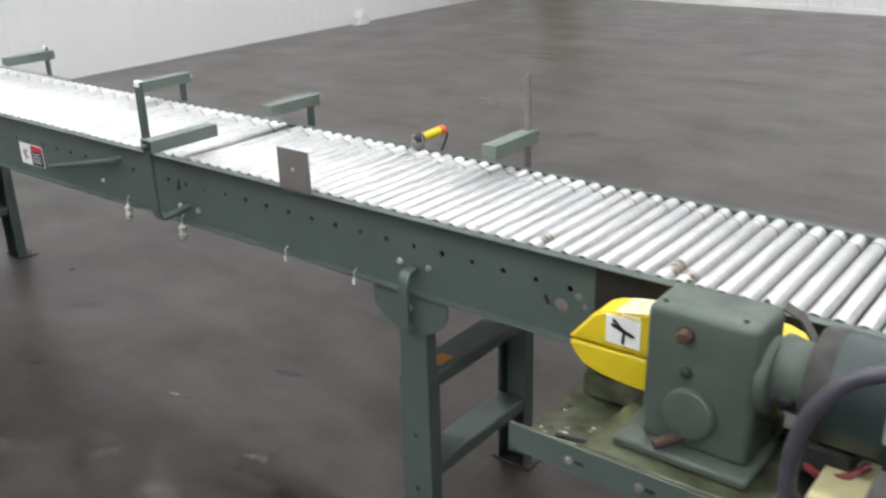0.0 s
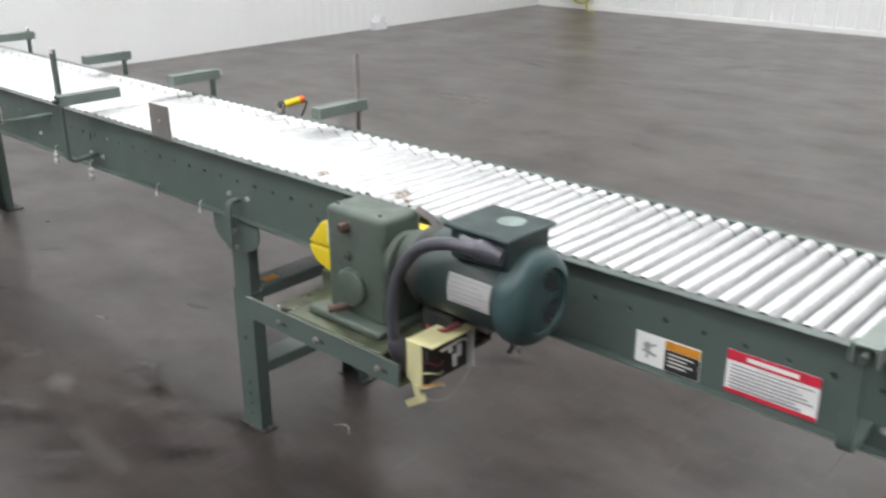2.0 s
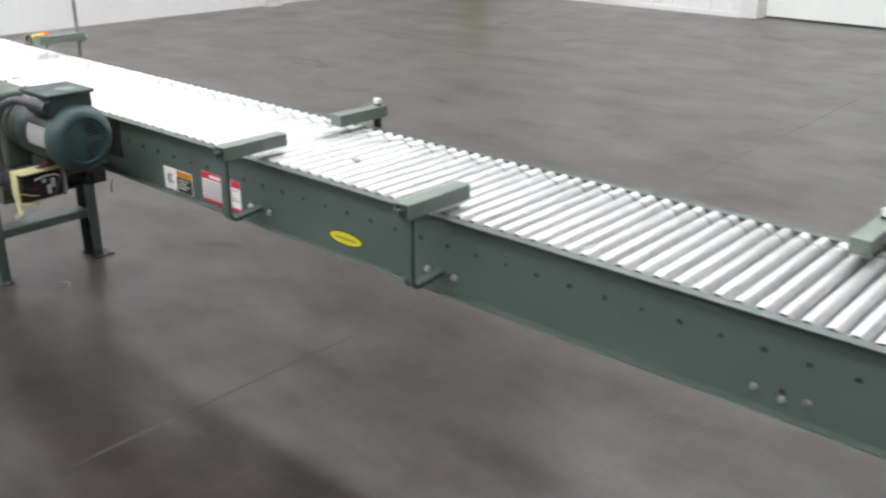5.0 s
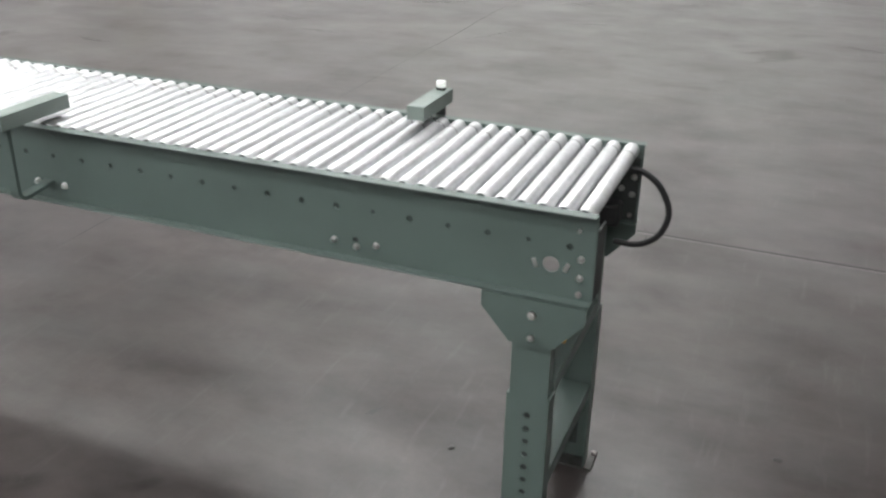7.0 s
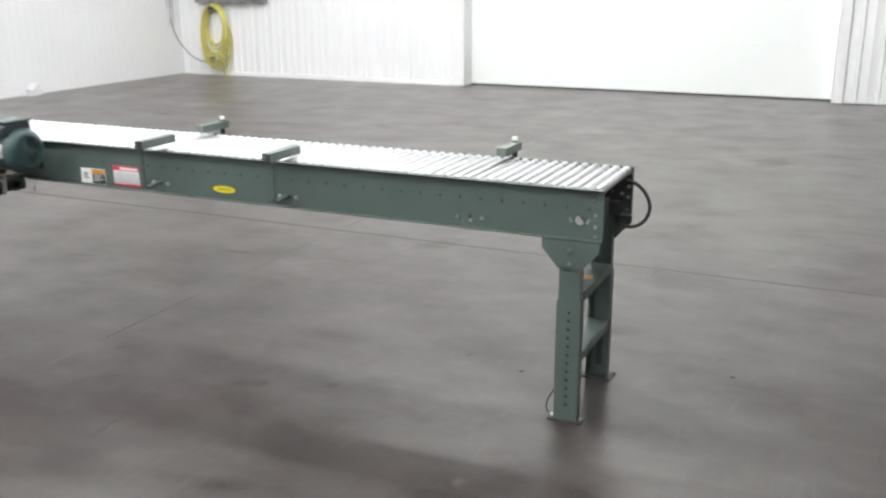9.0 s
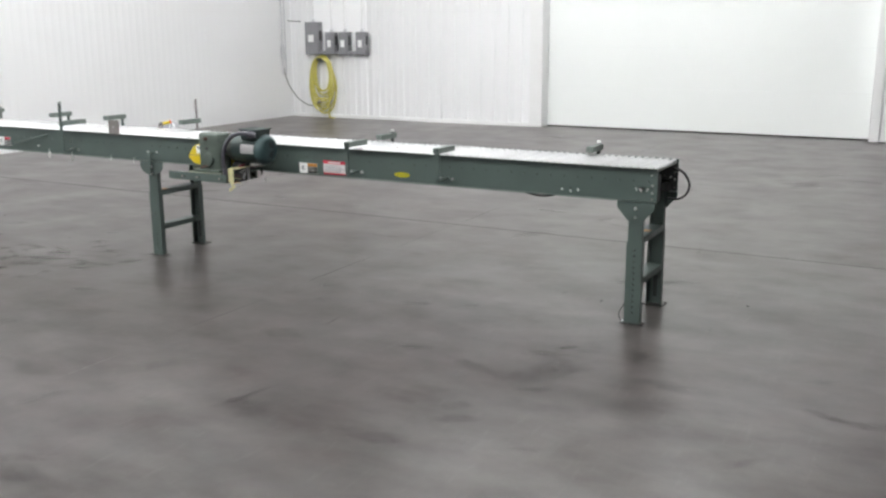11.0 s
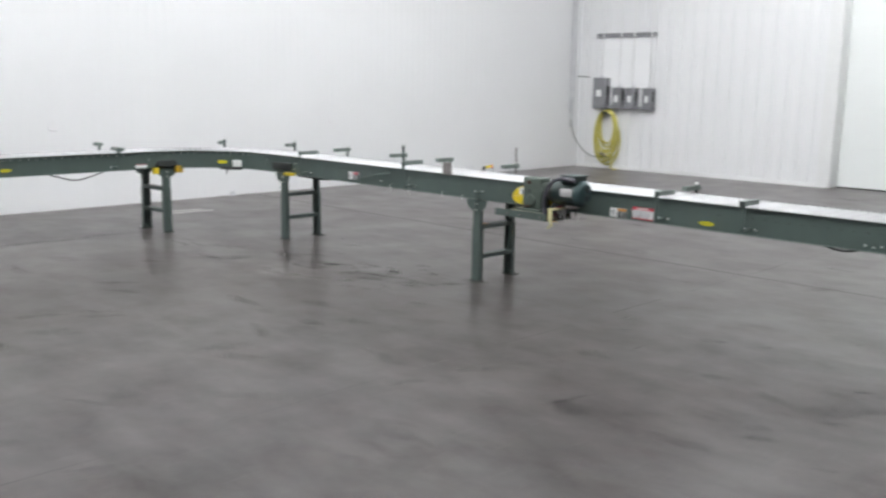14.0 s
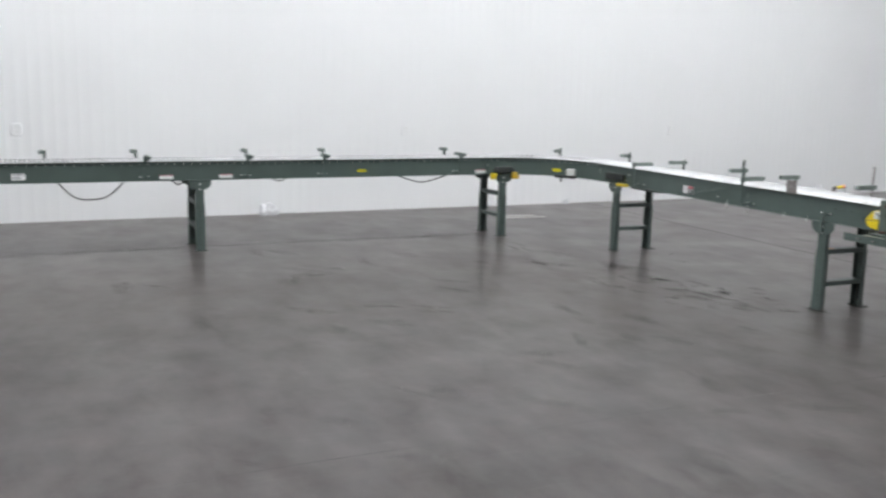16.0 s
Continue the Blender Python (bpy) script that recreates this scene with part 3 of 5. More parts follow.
def oval(ob, x, z, a=0.055, b=0.016):
    o = part("oval_badge", lathe(B(), (0, 0, 0), (0, -0.0012, 0), [(0, 1.0), (0.0012, 1.0)], 28), LABEL_BLACK, ob, "yellow oval maker's badge, edged black")
    o.matrix_basis = Matrix.Translation((x, FL, z)) @ Matrix.Diagonal((a, 1, b, 1))
    o2 = part("print", lathe(B(), (0, 0, 0), (0, -0.0012, 0), [(0, 0.95), (0.0012, 0.95)], 28), YELLOW_BADGE, o)
    o2.matrix_basis = Matrix.Translation((0, -0.0014, 0)) @ Matrix.Diagonal((1, 1, 0.93, 1))
    part("print", box(B(), -0.62, 0.62, -0.0038, -0.0027, -0.16, 0.16), BADGE_GREY, o)


YELLOW_BADGE = principled("badge_yellow", (0.70, 0.62, 0.02), 0.4, spread=0.04)
BADGE_GREY = principled("badge_olive", (0.33, 0.32, 0.05), 0.4, spread=0.05)
RUBBED = principled("rubbed_paint", (0.17, 0.18, 0.175), 0.55, spread=0.3, scale=28)
oval(bed1, -1.499, 0.694)
part("bearing_cap", lathe(B(), (-3.112, FL + 0.0035, 0.7172), (-3.112, FL + 0.0005, 0.7172), [(0, 0.0157), (0.002, 0.0157), (0.003, 0.013)], 16), PLATE, bed1, "dusty grey cap in the rail")
part("slot", box(B(), -0.004, 0.004, -0.0012, 0.001, -0.010, 0.010, 0.0004, m=pose(-3.144, FL, 0.722, 0, -25, 0)), LABEL_BLACK, bed1)
# black panel on the rail; the opening's dark is put into its colour
part("chain_opening_panel", box(B(), -3.040, -2.45, FL - 0.0016, FL + 0.001, 0.700, 0.8195, 0.0004), LABEL_BLACK, bed1, "black panel painted as the rail's opening behind the chain guard")
for xr, zr, rr in ((-3.075, 0.745, 0.008), (-3.06, 0.728, 0.006)):
    part("rub_mark", lathe(B(), (xr, FL, zr), (xr, FL - 0.0006, zr), [(0, rr), (0.0006, rr * 0.9)], 14), RUBBED, bed1)

# ---- second bed, up to the bend ----
bed2 = bed("conveyor_bed", "sage green conveyor bed with bright zinc rollers, running into the bend", CX, -4.2632, first=0.020, ties=(-4.6, -5.8))
s = label_plate(bed2, "warning_label", "white sticker with red and black panel", -5.062, -4.932, 0.681, 0.747,
                [(0.50, 0.98, 0.72, 0.97, RED), (0.50, 0.98, 0.03, 0.70, LABEL_BLACK)] + [(0.56, 0.9, 0.58 - 0.13 * k, 0.62 - 0.13 * k, WHITE) for k in range(4)])
pictogram(s, -5.03, 0.714, 0.05)
part("splice_plate", box(B(), -4.31, -4.215, FL + 0.0045, FL + 0.0080, 0.66, 0.818, 0.001), GREEN, bed2)
bolts(bed2, [(-5.9, FL, 0.70), (-5.86, FL, 0.76), (-4.62, FL, 0.70)], r=0.005)
bm = tube(B(), [(-4.86, -0.004, 0.706), (-4.84, -0.006, 0.710), (-4.53, -0.006, 0.778), (-4.515, 0.02, 0.782)], 0.007, 8)
part("stay_rod", bm, GREEN, bed2, "thin sloping stay rod")


# ---- the bend ----
def bend():
    ob = thing("conveyor_bend", "sage green curved roller conveyor bend with tapered rollers", "roller conveyor", group="conveyor line")
    for y0, s, nm in ((CR, 1, "inner curved rail"), (CR + W, -1, "outer curved rail")):
        bm = B()
        prof = rail_outline(y0, s)
        n = 26
        rings = []
        for k in range(n + 1):
            a = math.pi / 2 * (1 + k / n)
            rings.append([bm.verts.new((CX + r * math.cos(a), CY + r * math.sin(a), z)) for r, z in prof])
        m = len(prof)
        for a, b in zip(rings, rings[1:]):
            for i in range(m):
                bm.faces.new((a[i], a[(i + 1) % m], b[(i + 1) % m], b[i]))
        bm.faces.new(rings[0])
        bm.faces.new(rings[-1][::-1])
        bmesh.ops.recalc_face_normals(bm, faces=bm.faces)
        part("side_rail", bm, GREEN, ob, nm)
    me = roller_mesh(W - 2 * FL - 0.03, 0.0165, 0.0205)
    n = 34
    for k in range(n):
        a = 90 * (k + 0.5) / n
        piece("roller", me, ob, Matrix.Translation((CX, CY, ZR)) @ pose(0, 0, 0, 0, 0, a) @ Matrix.Translation((0, CR + FL + 0.015, 0)))
    bm = B()
    for k in range(12):
        a, b = math.pi / 2 * (1 + k / 12), math.pi / 2 * (1 + (k + 1) / 12)
        r0, r1 = CR + FL + 0.02, CR + W - FL - 0.02
        vs = [bm.verts.new((CX + r * math.cos(t), CY + r * math.sin(t), z)) for z in (H - 0.06, H - 0.05) for r, t in ((r0, a), (r1, a), (r1, b), (r0, b))]
        for f in ((0, 1, 2, 3), (7, 6, 5, 4), (0, 4, 5, 1), (2, 6, 7, 3), (1, 5, 6, 2), (0, 3, 7, 4)):
            bm.faces.new([vs[i] for i in f])
    bmesh.ops.recalc_face_normals(bm, faces=bm.faces)
    part("drive_belt", bm, BELT, ob)
    for k in range(18):
        a = math.pi / 2 * (1 + (k + 0.5) / 18)
        c, s = math.cos(a), math.sin(a)
        part("axle_end", hexhead(B(), (CX + (CR + FL) * c, CY + (CR + FL) * s, ZR - 0.012), (-c, -s, 0), 0.0045, 0.005), BRIGHT, ob)
    return ob


bend()

# ---- third bed, along the west wall ----
M3 = pose(CX - CR, CY, 0, 0, 0, 90)
bed3 = bed("conveyor_bed", "sage green conveyor bed with zinc rollers running beside the white wall", -7.0, 0.0, m=M3, ties=(-1, -3, -5))
for k in range(88):
    part("axle_end", hexhead(B(), (-0.04 - 0.0762 * k, FL, ZR - 0.012), (0, -1, 0), 0.0042, 0.004), BRIGHT, bed3)
oval(bed3, -1.39, 0.714)
s = label_plate(bed3, "warning_label", "white sticker with faint print", -4.50, -4.39, 0.682, 0.738, [(0.1, 0.9, 0.75, 0.9, PRINT), (0.1, 0.6, 0.4, 0.5, PRINT), (0.1, 0.7, 0.2, 0.3, PRINT)])
for x0 in (-3.30, -2.77, -0.150):
    label_plate(bed3, "notice_label", "small white sticker with a pale red edge", x0, x0 + 0.12, 0.668, 0.705, [(0, 1, 0.78, 1, principled("label_pink", (0.55, 0.25, 0.28), 0.5, spread=0.05))])
for a, b, c, d in ((-4.15, -3.88, -3.58, 0.495), (-3.22, -3.13, -3.02, 0.610), (-2.37, -2.2, -2.02, 0.625), (-1.01, -0.73, -0.42, 0.582)):
    bm = tube(B(), smooth_path([(a - 0.04, 0.1, 0.70), (a, 0.08, 0.66), ((a + b) / 2, 0.07, d + 0.03), (b, 0.07, d), ((b + c) / 2, 0.07, d + 0.03), (c, 0.08, 0.66), (c + 0.04, 0.1, 0.70)]), 0.006, 8)
    cb = solid("cable", bm, BLACK, "black cable sagging under the conveyor bed", "cable")
    cb.matrix_basis = M3


# ---- supports ----
def web_band_z(bm, x0, x1, z0, z1, zs, r, y, deep=0.004):
    """An upright strip of sheet facing -y with a column of round holes at the heights zs."""
    def quad(a, b):
        bm.faces.new([bm.verts.new(v) for v in ((x0, y, a), (x1, y, a), (x1, y, b), (x0, y, b))])
    s, xc, n = z0, (x0 + x1) / 2, 8
    for z in zs:
        a, b = z - 0.0125, z + 0.0125
        quad(s, a)
        o = [bm.verts.new(v) for v in ((x1, y, a), (x1, y, b), (x0, y, b), (x0, y, a))]
        ring = [bm.verts.new((xc + r * math.cos(-math.pi / 4 + 2 * math.pi * k / n), y, z + r * math.sin(-math.pi / 4 + 2 * math.pi * k / n))) for k in range(n)]
        inner = [bm.verts.new((v.co.x, y + deep, v.co.z)) for v in ring]
        for side in range(4):
            run = [ring[(side * 2 + i) % n] for i in range(3)]
            bm.faces.new([o[side], o[(side + 1) % 4], *run[::-1]])
        for k in range(n):
            bm.faces.new((ring[k], ring[(k + 1) % n], inner[(k + 1) % n], inner[k]))
        s = b
    quad(s, z1)
    bmesh.ops.remove_doubles(bm, verts=bm.verts, dist=1e-5)
    bmesh.ops.recalc_face_normals(bm, faces=bm.faces)


def channel(bm, x0, x1, y, depth, z0, z1, t=0.004):
    """A leg: web at y facing -y, flanges reaching back by depth."""
    o = [(x0, y), (x1, y), (x1, y + depth), (x1 - t, y + depth), (x1 - t, y + t), (x0 + t, y + t), (x0 + t, y + depth), (x0, y + depth)]
    return prism(bm, o, "z", z0, z1)


def stand(m, label, brace=(0.465, 0.246), curved=False, sticker=0.10, holes=None):
    """A two-legged support, its legs under the two rails."""
    ob = thing("conveyor_stand", label, "conveyor support", m, "conveyor supports")
    for side in (0, 1):
        f = Matrix() if side == 0 else pose(0, W, 0) @ Matrix.Diagonal((1, -1, 1, 1))

        def leg_part(name, bm, mat, tag="", parent=ob):
            bmesh.ops.transform(bm, matrix=f, verts=bm.verts)
            if side:
                bmesh.ops.reverse_faces(bm, faces=bm.faces)
            return part(name, bm, mat, parent, tag)
        bm = B()
        web_band_z(bm, -0.042, 0.042, 0.006, 0.44, holes or [0.062 + 0.0305 * k for k in range(12)], 0.0072, 0.006)
        for x0 in (-0.042, 0.038):
            box(bm, x0, x0 + 0.004, 0.0062, 0.046, 0.006, 0.44, 0.0006)
        leg_part("leg", bm, GREEN, "sage green channel leg with adjusting holes")
        # added bar; the dark inside the adjusting holes is its colour
        leg_part("hole_shade_bar", box(B(), -0.012, 0.012, 0.0101, 0.0104, 0.045, 0.425), DARK, "added bar, adjusting-hole shade painted dark")
        leg_part("inner_leg", channel(B(), -0.0375, 0.0375, 0.0105, 0.032, 0.17, H - D - 0.006), GREEN)
        bm = B()
        if curved:
            pts = [(-0.102, H - D - 0.004)] + [(0.102 * math.cos(math.pi + math.pi * k / 14), H - D - 0.03 + 0.062 * math.sin(math.pi + math.pi * k / 14)) for k in range(15)] + [(0.102, H - D - 0.004)]
            prism(bm, pts, "y", 0.0035, 0.0078)
        else:
            prism(bm, [(-0.098, H - D - 0.004), (-0.098, H - D - 0.034), (-0.042, H - D - 0.098), (0.042, H - D - 0.098), (0.098, H - D - 0.034), (0.098, H - D - 0.004)], "y", 0.0015, 0.0058)
        box(bm, -0.098, 0.098, 0.0035, 0.032, H - D - 0.0065, H - D - 0.0025)
        leg_part("bracket", bm, GREEN)
        hb = B()
        hexhead(hb, (0.0, 0.0030, H - D - 0.035), (0, -1, 0), 0.008)
        leg_part("bolt", hb, BRIGHT)
        hb = B()
        hexhead(hb, (0.0, 0.0030, H - D - 0.082), (0, -1, 0), 0.0065)
        leg_part("bolt", hb, BRIGHT)
        bm = box(B(), -0.060, 0.060, -0.034 if side else -0.004, 0.048, 0.0, 0.006, 0.001)
        foot = leg_part("foot_plate", bm, FOOT_METAL, "dark dirty steel foot plate")
        for xf in (-0.052, 0.052):
            hb = B()
            hexhead(hb, (xf, -0.016 if side else 0.026, 0.006), (0, 0, 1), 0.0065)
            leg_part("anchor_bolt", hb, PLATE if xf > 0 else GALV, parent=foot)
    for k, zb in enumerate(brace):
        bm = box(B(), -0.040, 0.040, 0.047, W - 0.047, zb - 0.004, zb, 0.001)
        for x0 in (-0.040, 0.036):
            box(bm, x0, x0 + 0.004, 0.047, W - 0.047, zb - 0.034, zb - 0.0045, 0.001)
        br = part("cross_brace", bm, GREEN, ob)
        if sticker and k == 0:
            part("sticker", box(B(), -0.012, 0.022, sticker - 0.025, sticker + 0.025, zb - 0.0005, zb + 0.0008), ORANGE, br, "small orange sticker")
    return ob


FOOT_METAL = principled("dirty_foot_steel", (0.055, 0.056, 0.052), 0.5, metal=0.3, spread=0.35, scale=40, second=(0.024, 0.022, 0.020))
stand(Matrix.Translation((-0.101, 0, 0)), "sage green two-legged stand under the discharge end", sticker=0.208)
st1 = stand(Matrix.Translation((-3.478, 0, 0)), "sage green two-legged stand beside the drive", brace=(0.452, 0.215), curved=True, holes=(0.046, 0.079, 0.113, 0.149, 0.294))
part("hook_strap", strap(B(), rounded([(0.004, FL - 0.002, 0.708), (0.004, -0.018, 0.708), (0.004, -0.018, 0.575)], 0.024), (1, 0, 0), 0.024, 0.0065), GREEN, st1, "bent strap hooked over the rail's foot")
for xs in (-0.035, 0.045):
    part("bolt", hexhead(B(), (xs, FL - 0.0005, 0.716), (0, -1, 0), 0.006), BRIGHT, st1)
stand(Matrix.Translation((-6.05, 0, 0)), "sage green two-legged stand before the bend", brace=(0.46, 0.235), curved=True, sticker=0)
BEND_END = Matrix.Translation((CX, CY, 0)) @ pose(-CR * math.cos(math.radians(12)), CR * math.sin(math.radians(12)), 0, 0, 0, 93)
stand(BEND_END, "sage green two-legged stand at the end of the bend", brace=(0.46, 0.235), curved=True, sticker=0)
stand(pose(CX - CR, -3.75, 0, 0, 0, 90), "sage green two-legged stand under the bed beside the wall", brace=(0.46, 0.235), curved=True, sticker=0)


# ---- guide arms on the rails ----
def guide_arm(m, top, arm_z, cap, label, out=0.078, bar=0.2, wide=0.024, beside=1.0, post=None):
    """A bent strap that rises beside a rail and carries a short channel reaching in over the rollers. Local: near rail's flange edge at y = 0."""
    ob = thing("guide_bracket", label, "guide bracket", m, "guide brackets")
    yp = -out
    bm = strap(B(), rounded([(0, FL - 0.001, 0.697), (0, yp, 0.685), (0, yp, top)], 0.026), (1, 0, 0), wide, 0.0085)
    part("post", bm, post or GREEN, ob)
    for x in (-0.034, 0.040):
        part("bolt", hexhead(B(), (x, FL - 0.0002, 0.692), (0, -1, 0), 0.0065), BRIGHT, ob)
    t, w, h = 0.003, 0.038, 0.031
    xo = beside * (0.012 + w / 2)
    o = [(xo - w / 2, arm_z - h), (xo - w / 2, arm_z), (xo + w / 2, arm_z), (xo + w / 2, arm_z - h), (xo + w / 2 - t, arm_z - h), (xo + w / 2 - t, arm_z - t), (xo - w / 2 + t, arm_z - t), (xo - w / 2 + t, arm_z - h)]
    part("arm", prism(B(), o, "y", yp - 0.022, yp - 0.022 + bar), GREEN_LIT, ob, "short sage green channel")
    part("arm_end", box(B(), xo - w / 2 + 0.001, xo + w / 2 - 0.001, yp - 0.0215 + bar - 0.006, yp - 0.0225 + bar, arm_z - h + 0.001, arm_z - 0.001, 0.0008), GREEN_LIT, ob)
    part("bolt", cyl(B(), (xo, yp - 0.036, arm_z - 0.016), (xo, yp - 0.018, arm_z - 0.016), 0.007, 10), BRIGHT if beside == 0 else GREEN_METALLIC, ob)
    part("clamp", box(B(), -0.013, max(0.013, xo + 0.004), yp - 0.010, yp + 0.010, arm_z - 0.036, arm_z - 0.004, 0.002), GREEN, ob)
    if cap:
        part("cap", box(B(), -0.0105, 0.0105, yp - 0.007, yp + 0.007, top - 0.013, top + 0.004, 0.004, 2), CAP, ob, "white plastic end cap")
    return ob


def near(x):
    return Matrix.Translation((x, 0, 0))


def far(x):
    return pose(x, W, 0, 0, 0, 180)


TXT = "sage green guide arm on a bent strap"
guide_arm(near(-4.237), 1.040, 0.905, True, "sage green guide arm on a tall capped post")
guide_arm(near(-1.815), 0.874, 0.880, False, TXT, bar=0.19, beside=0.5)
guide_arm(near(-1.209), 0.870, 0.876, False, TXT, bar=0.19, beside=0.02)
guide_arm(far(-0.465), 0.898, 0.880, True, TXT + " with a white cap", 0.008, 0.165, 0.020, 0.0, DARK)
guide_arm(far(-1.835), 0.898, 0.880, True, TXT + " with a white cap", 0.022, 0.18, 0.020, 0.0, DARK)
guide_arm(far(-3.487), 1.040, 0.905, False, "sage green guide arm on a tall thin grey post", 0.036, 0.185, 0.013, 0.0, PLATE)
guide_arm(far(-4.235), 0.895, 0.905, False, TXT, 0.036, 0.185, 0.022, 0.0)
guide_arm(far(-4.825), 0.895, 0.905, False, TXT, 0.036, 0.185, 0.022, 0.0)
guide_arm(far(-5.635), 0.920, 0.905, True, TXT + " with a white cap", 0.036, 0.185, 0.022, 0.0)
guide_arm(near(-5.66), 0.895, 0.895, False, TXT)
M3N = lambda y: M3 @ Matrix.Translation((y, 0, 0))
M3F = lambda y: M3 @ pose(y, W, 0, 0, 0, 180)
for y in (-0.37, -1.80, -2.53, -3.43):
    guide_arm(M3N(y), 0.885, 0.880, False, TXT)
for y in (-0.28, -1.63, -2.41, -3.44, -4.22):
    guide_arm(M3F(y), 0.905, 0.900, True, TXT + " with a white cap", bar=0.13)
for a in (8, 45):
    guide_arm(Matrix.Translation((CX, CY, 0)) @ pose(0, 0, 0, 0, 0, a) @ pose(0, CR + W, 0, 0, 0, 180), 0.92, 0.895, True, TXT + " on the bend", bar=0.11)

# ---- small fittings on the first bed ----
pl = thing("reflector_plate", "grey metal plate standing on the rail edge", "mounting plate")
bm = box(B(), -3.862, -3.760, 0.006, 0.010, H - 0.01, 0.919, 0.0012)
box(bm, -3.862, -3.760, 0.006, 0.026, H + 0.0005, H + 0.0035, 0.001)
part("plate", bm, PLATE, pl)
part("screw", hexhead(B(), (-3.811, 0.006, 0.872), (0, -1, 0), 0.004, 0.003), BRIGHT, pl)

se = thing("photo_sensor", "yellow sensor barrel with an orange-red tip on a dark bracket", "sensor")
bm = box(B(), -3.80, -3.768, W - 0.033, W - 0.012, H + 0.0012, H + 0.024, 0.004)
box(bm, -3.804, -3.764, W - 0.028, W - 0.020, H + 0.008, H + 0.038, 0.003)
part("bracket", bm, PLATE, se)
part("clamp", lathe(B(), (-3.784, W - 0.032, H + 0.028), (-3.773, W - 0.006, H + 0.033), [(0, 0.009), (0.006, 0.014), (0.018, 0.014), (0.022, 0.011)], 12), BLACK, se)
part("barrel", cyl(B(), (-3.775, W - 0.010, H + 0.032), (-3.757, W + 0.034, H + 0.041), 0.0115, 14), YELLOW, se)
part("tip", lathe(B(), (-3.757, W + 0.034, H + 0.041), (-3.750, W + 0.051, H + 0.0445), [(0, 0.0125), (0.012, 0.0125), (0.017, 0.008)], 14), REDTIP, se)
part("lead", tube(B(), smooth_path([(-3.751, W + 0.049, H + 0.04), (-3.748, W + 0.053, H + 0.03), (-3.75, W + 0.045, H + 0.008), (-3.755, W + 0.02, H - 0.03)]), 0.003, 6), BLACK, se)

for x, z in ((-4.476, 0.668), (-4.24, 0.660), (-3.85, 0.660), (-3.63, 0.656), (-2.49, 0.612)):
    y = -0.006
    tg = thing("wire_clip", "small bright wire clip hanging from the rail", "clip", Matrix.Translation((x, y, z)), "wire clips")
    bm = tube(B(), smooth_path([(0, 0.01, 0.018), (0, 0.0, 0.010), (0.004, 0, -0.006), (-0.003, 0, -0.010), (0.002, 0, -0.016)]), 0.0018, 6)
    part("wire", bm, BRIGHT, tg)
    part("tag", box(B(), -0.004, 0.004, -0.003, 0.001, -0.018, -0.004, 0.001), CAP, tg)
    if x < -4.2:
        for z0 in (-0.026, -0.046):
            part("tag", box(B(), -0.010, 0.010, -0.008, 0.004, z0, z0 + 0.017, 0.003), SCRAP, tg)
            part("band", box(B(), -0.0105, 0.0105, -0.0085, 0.0045, z0 + 0.006, z0 + 0.010, 0.001), PLATE, tg)


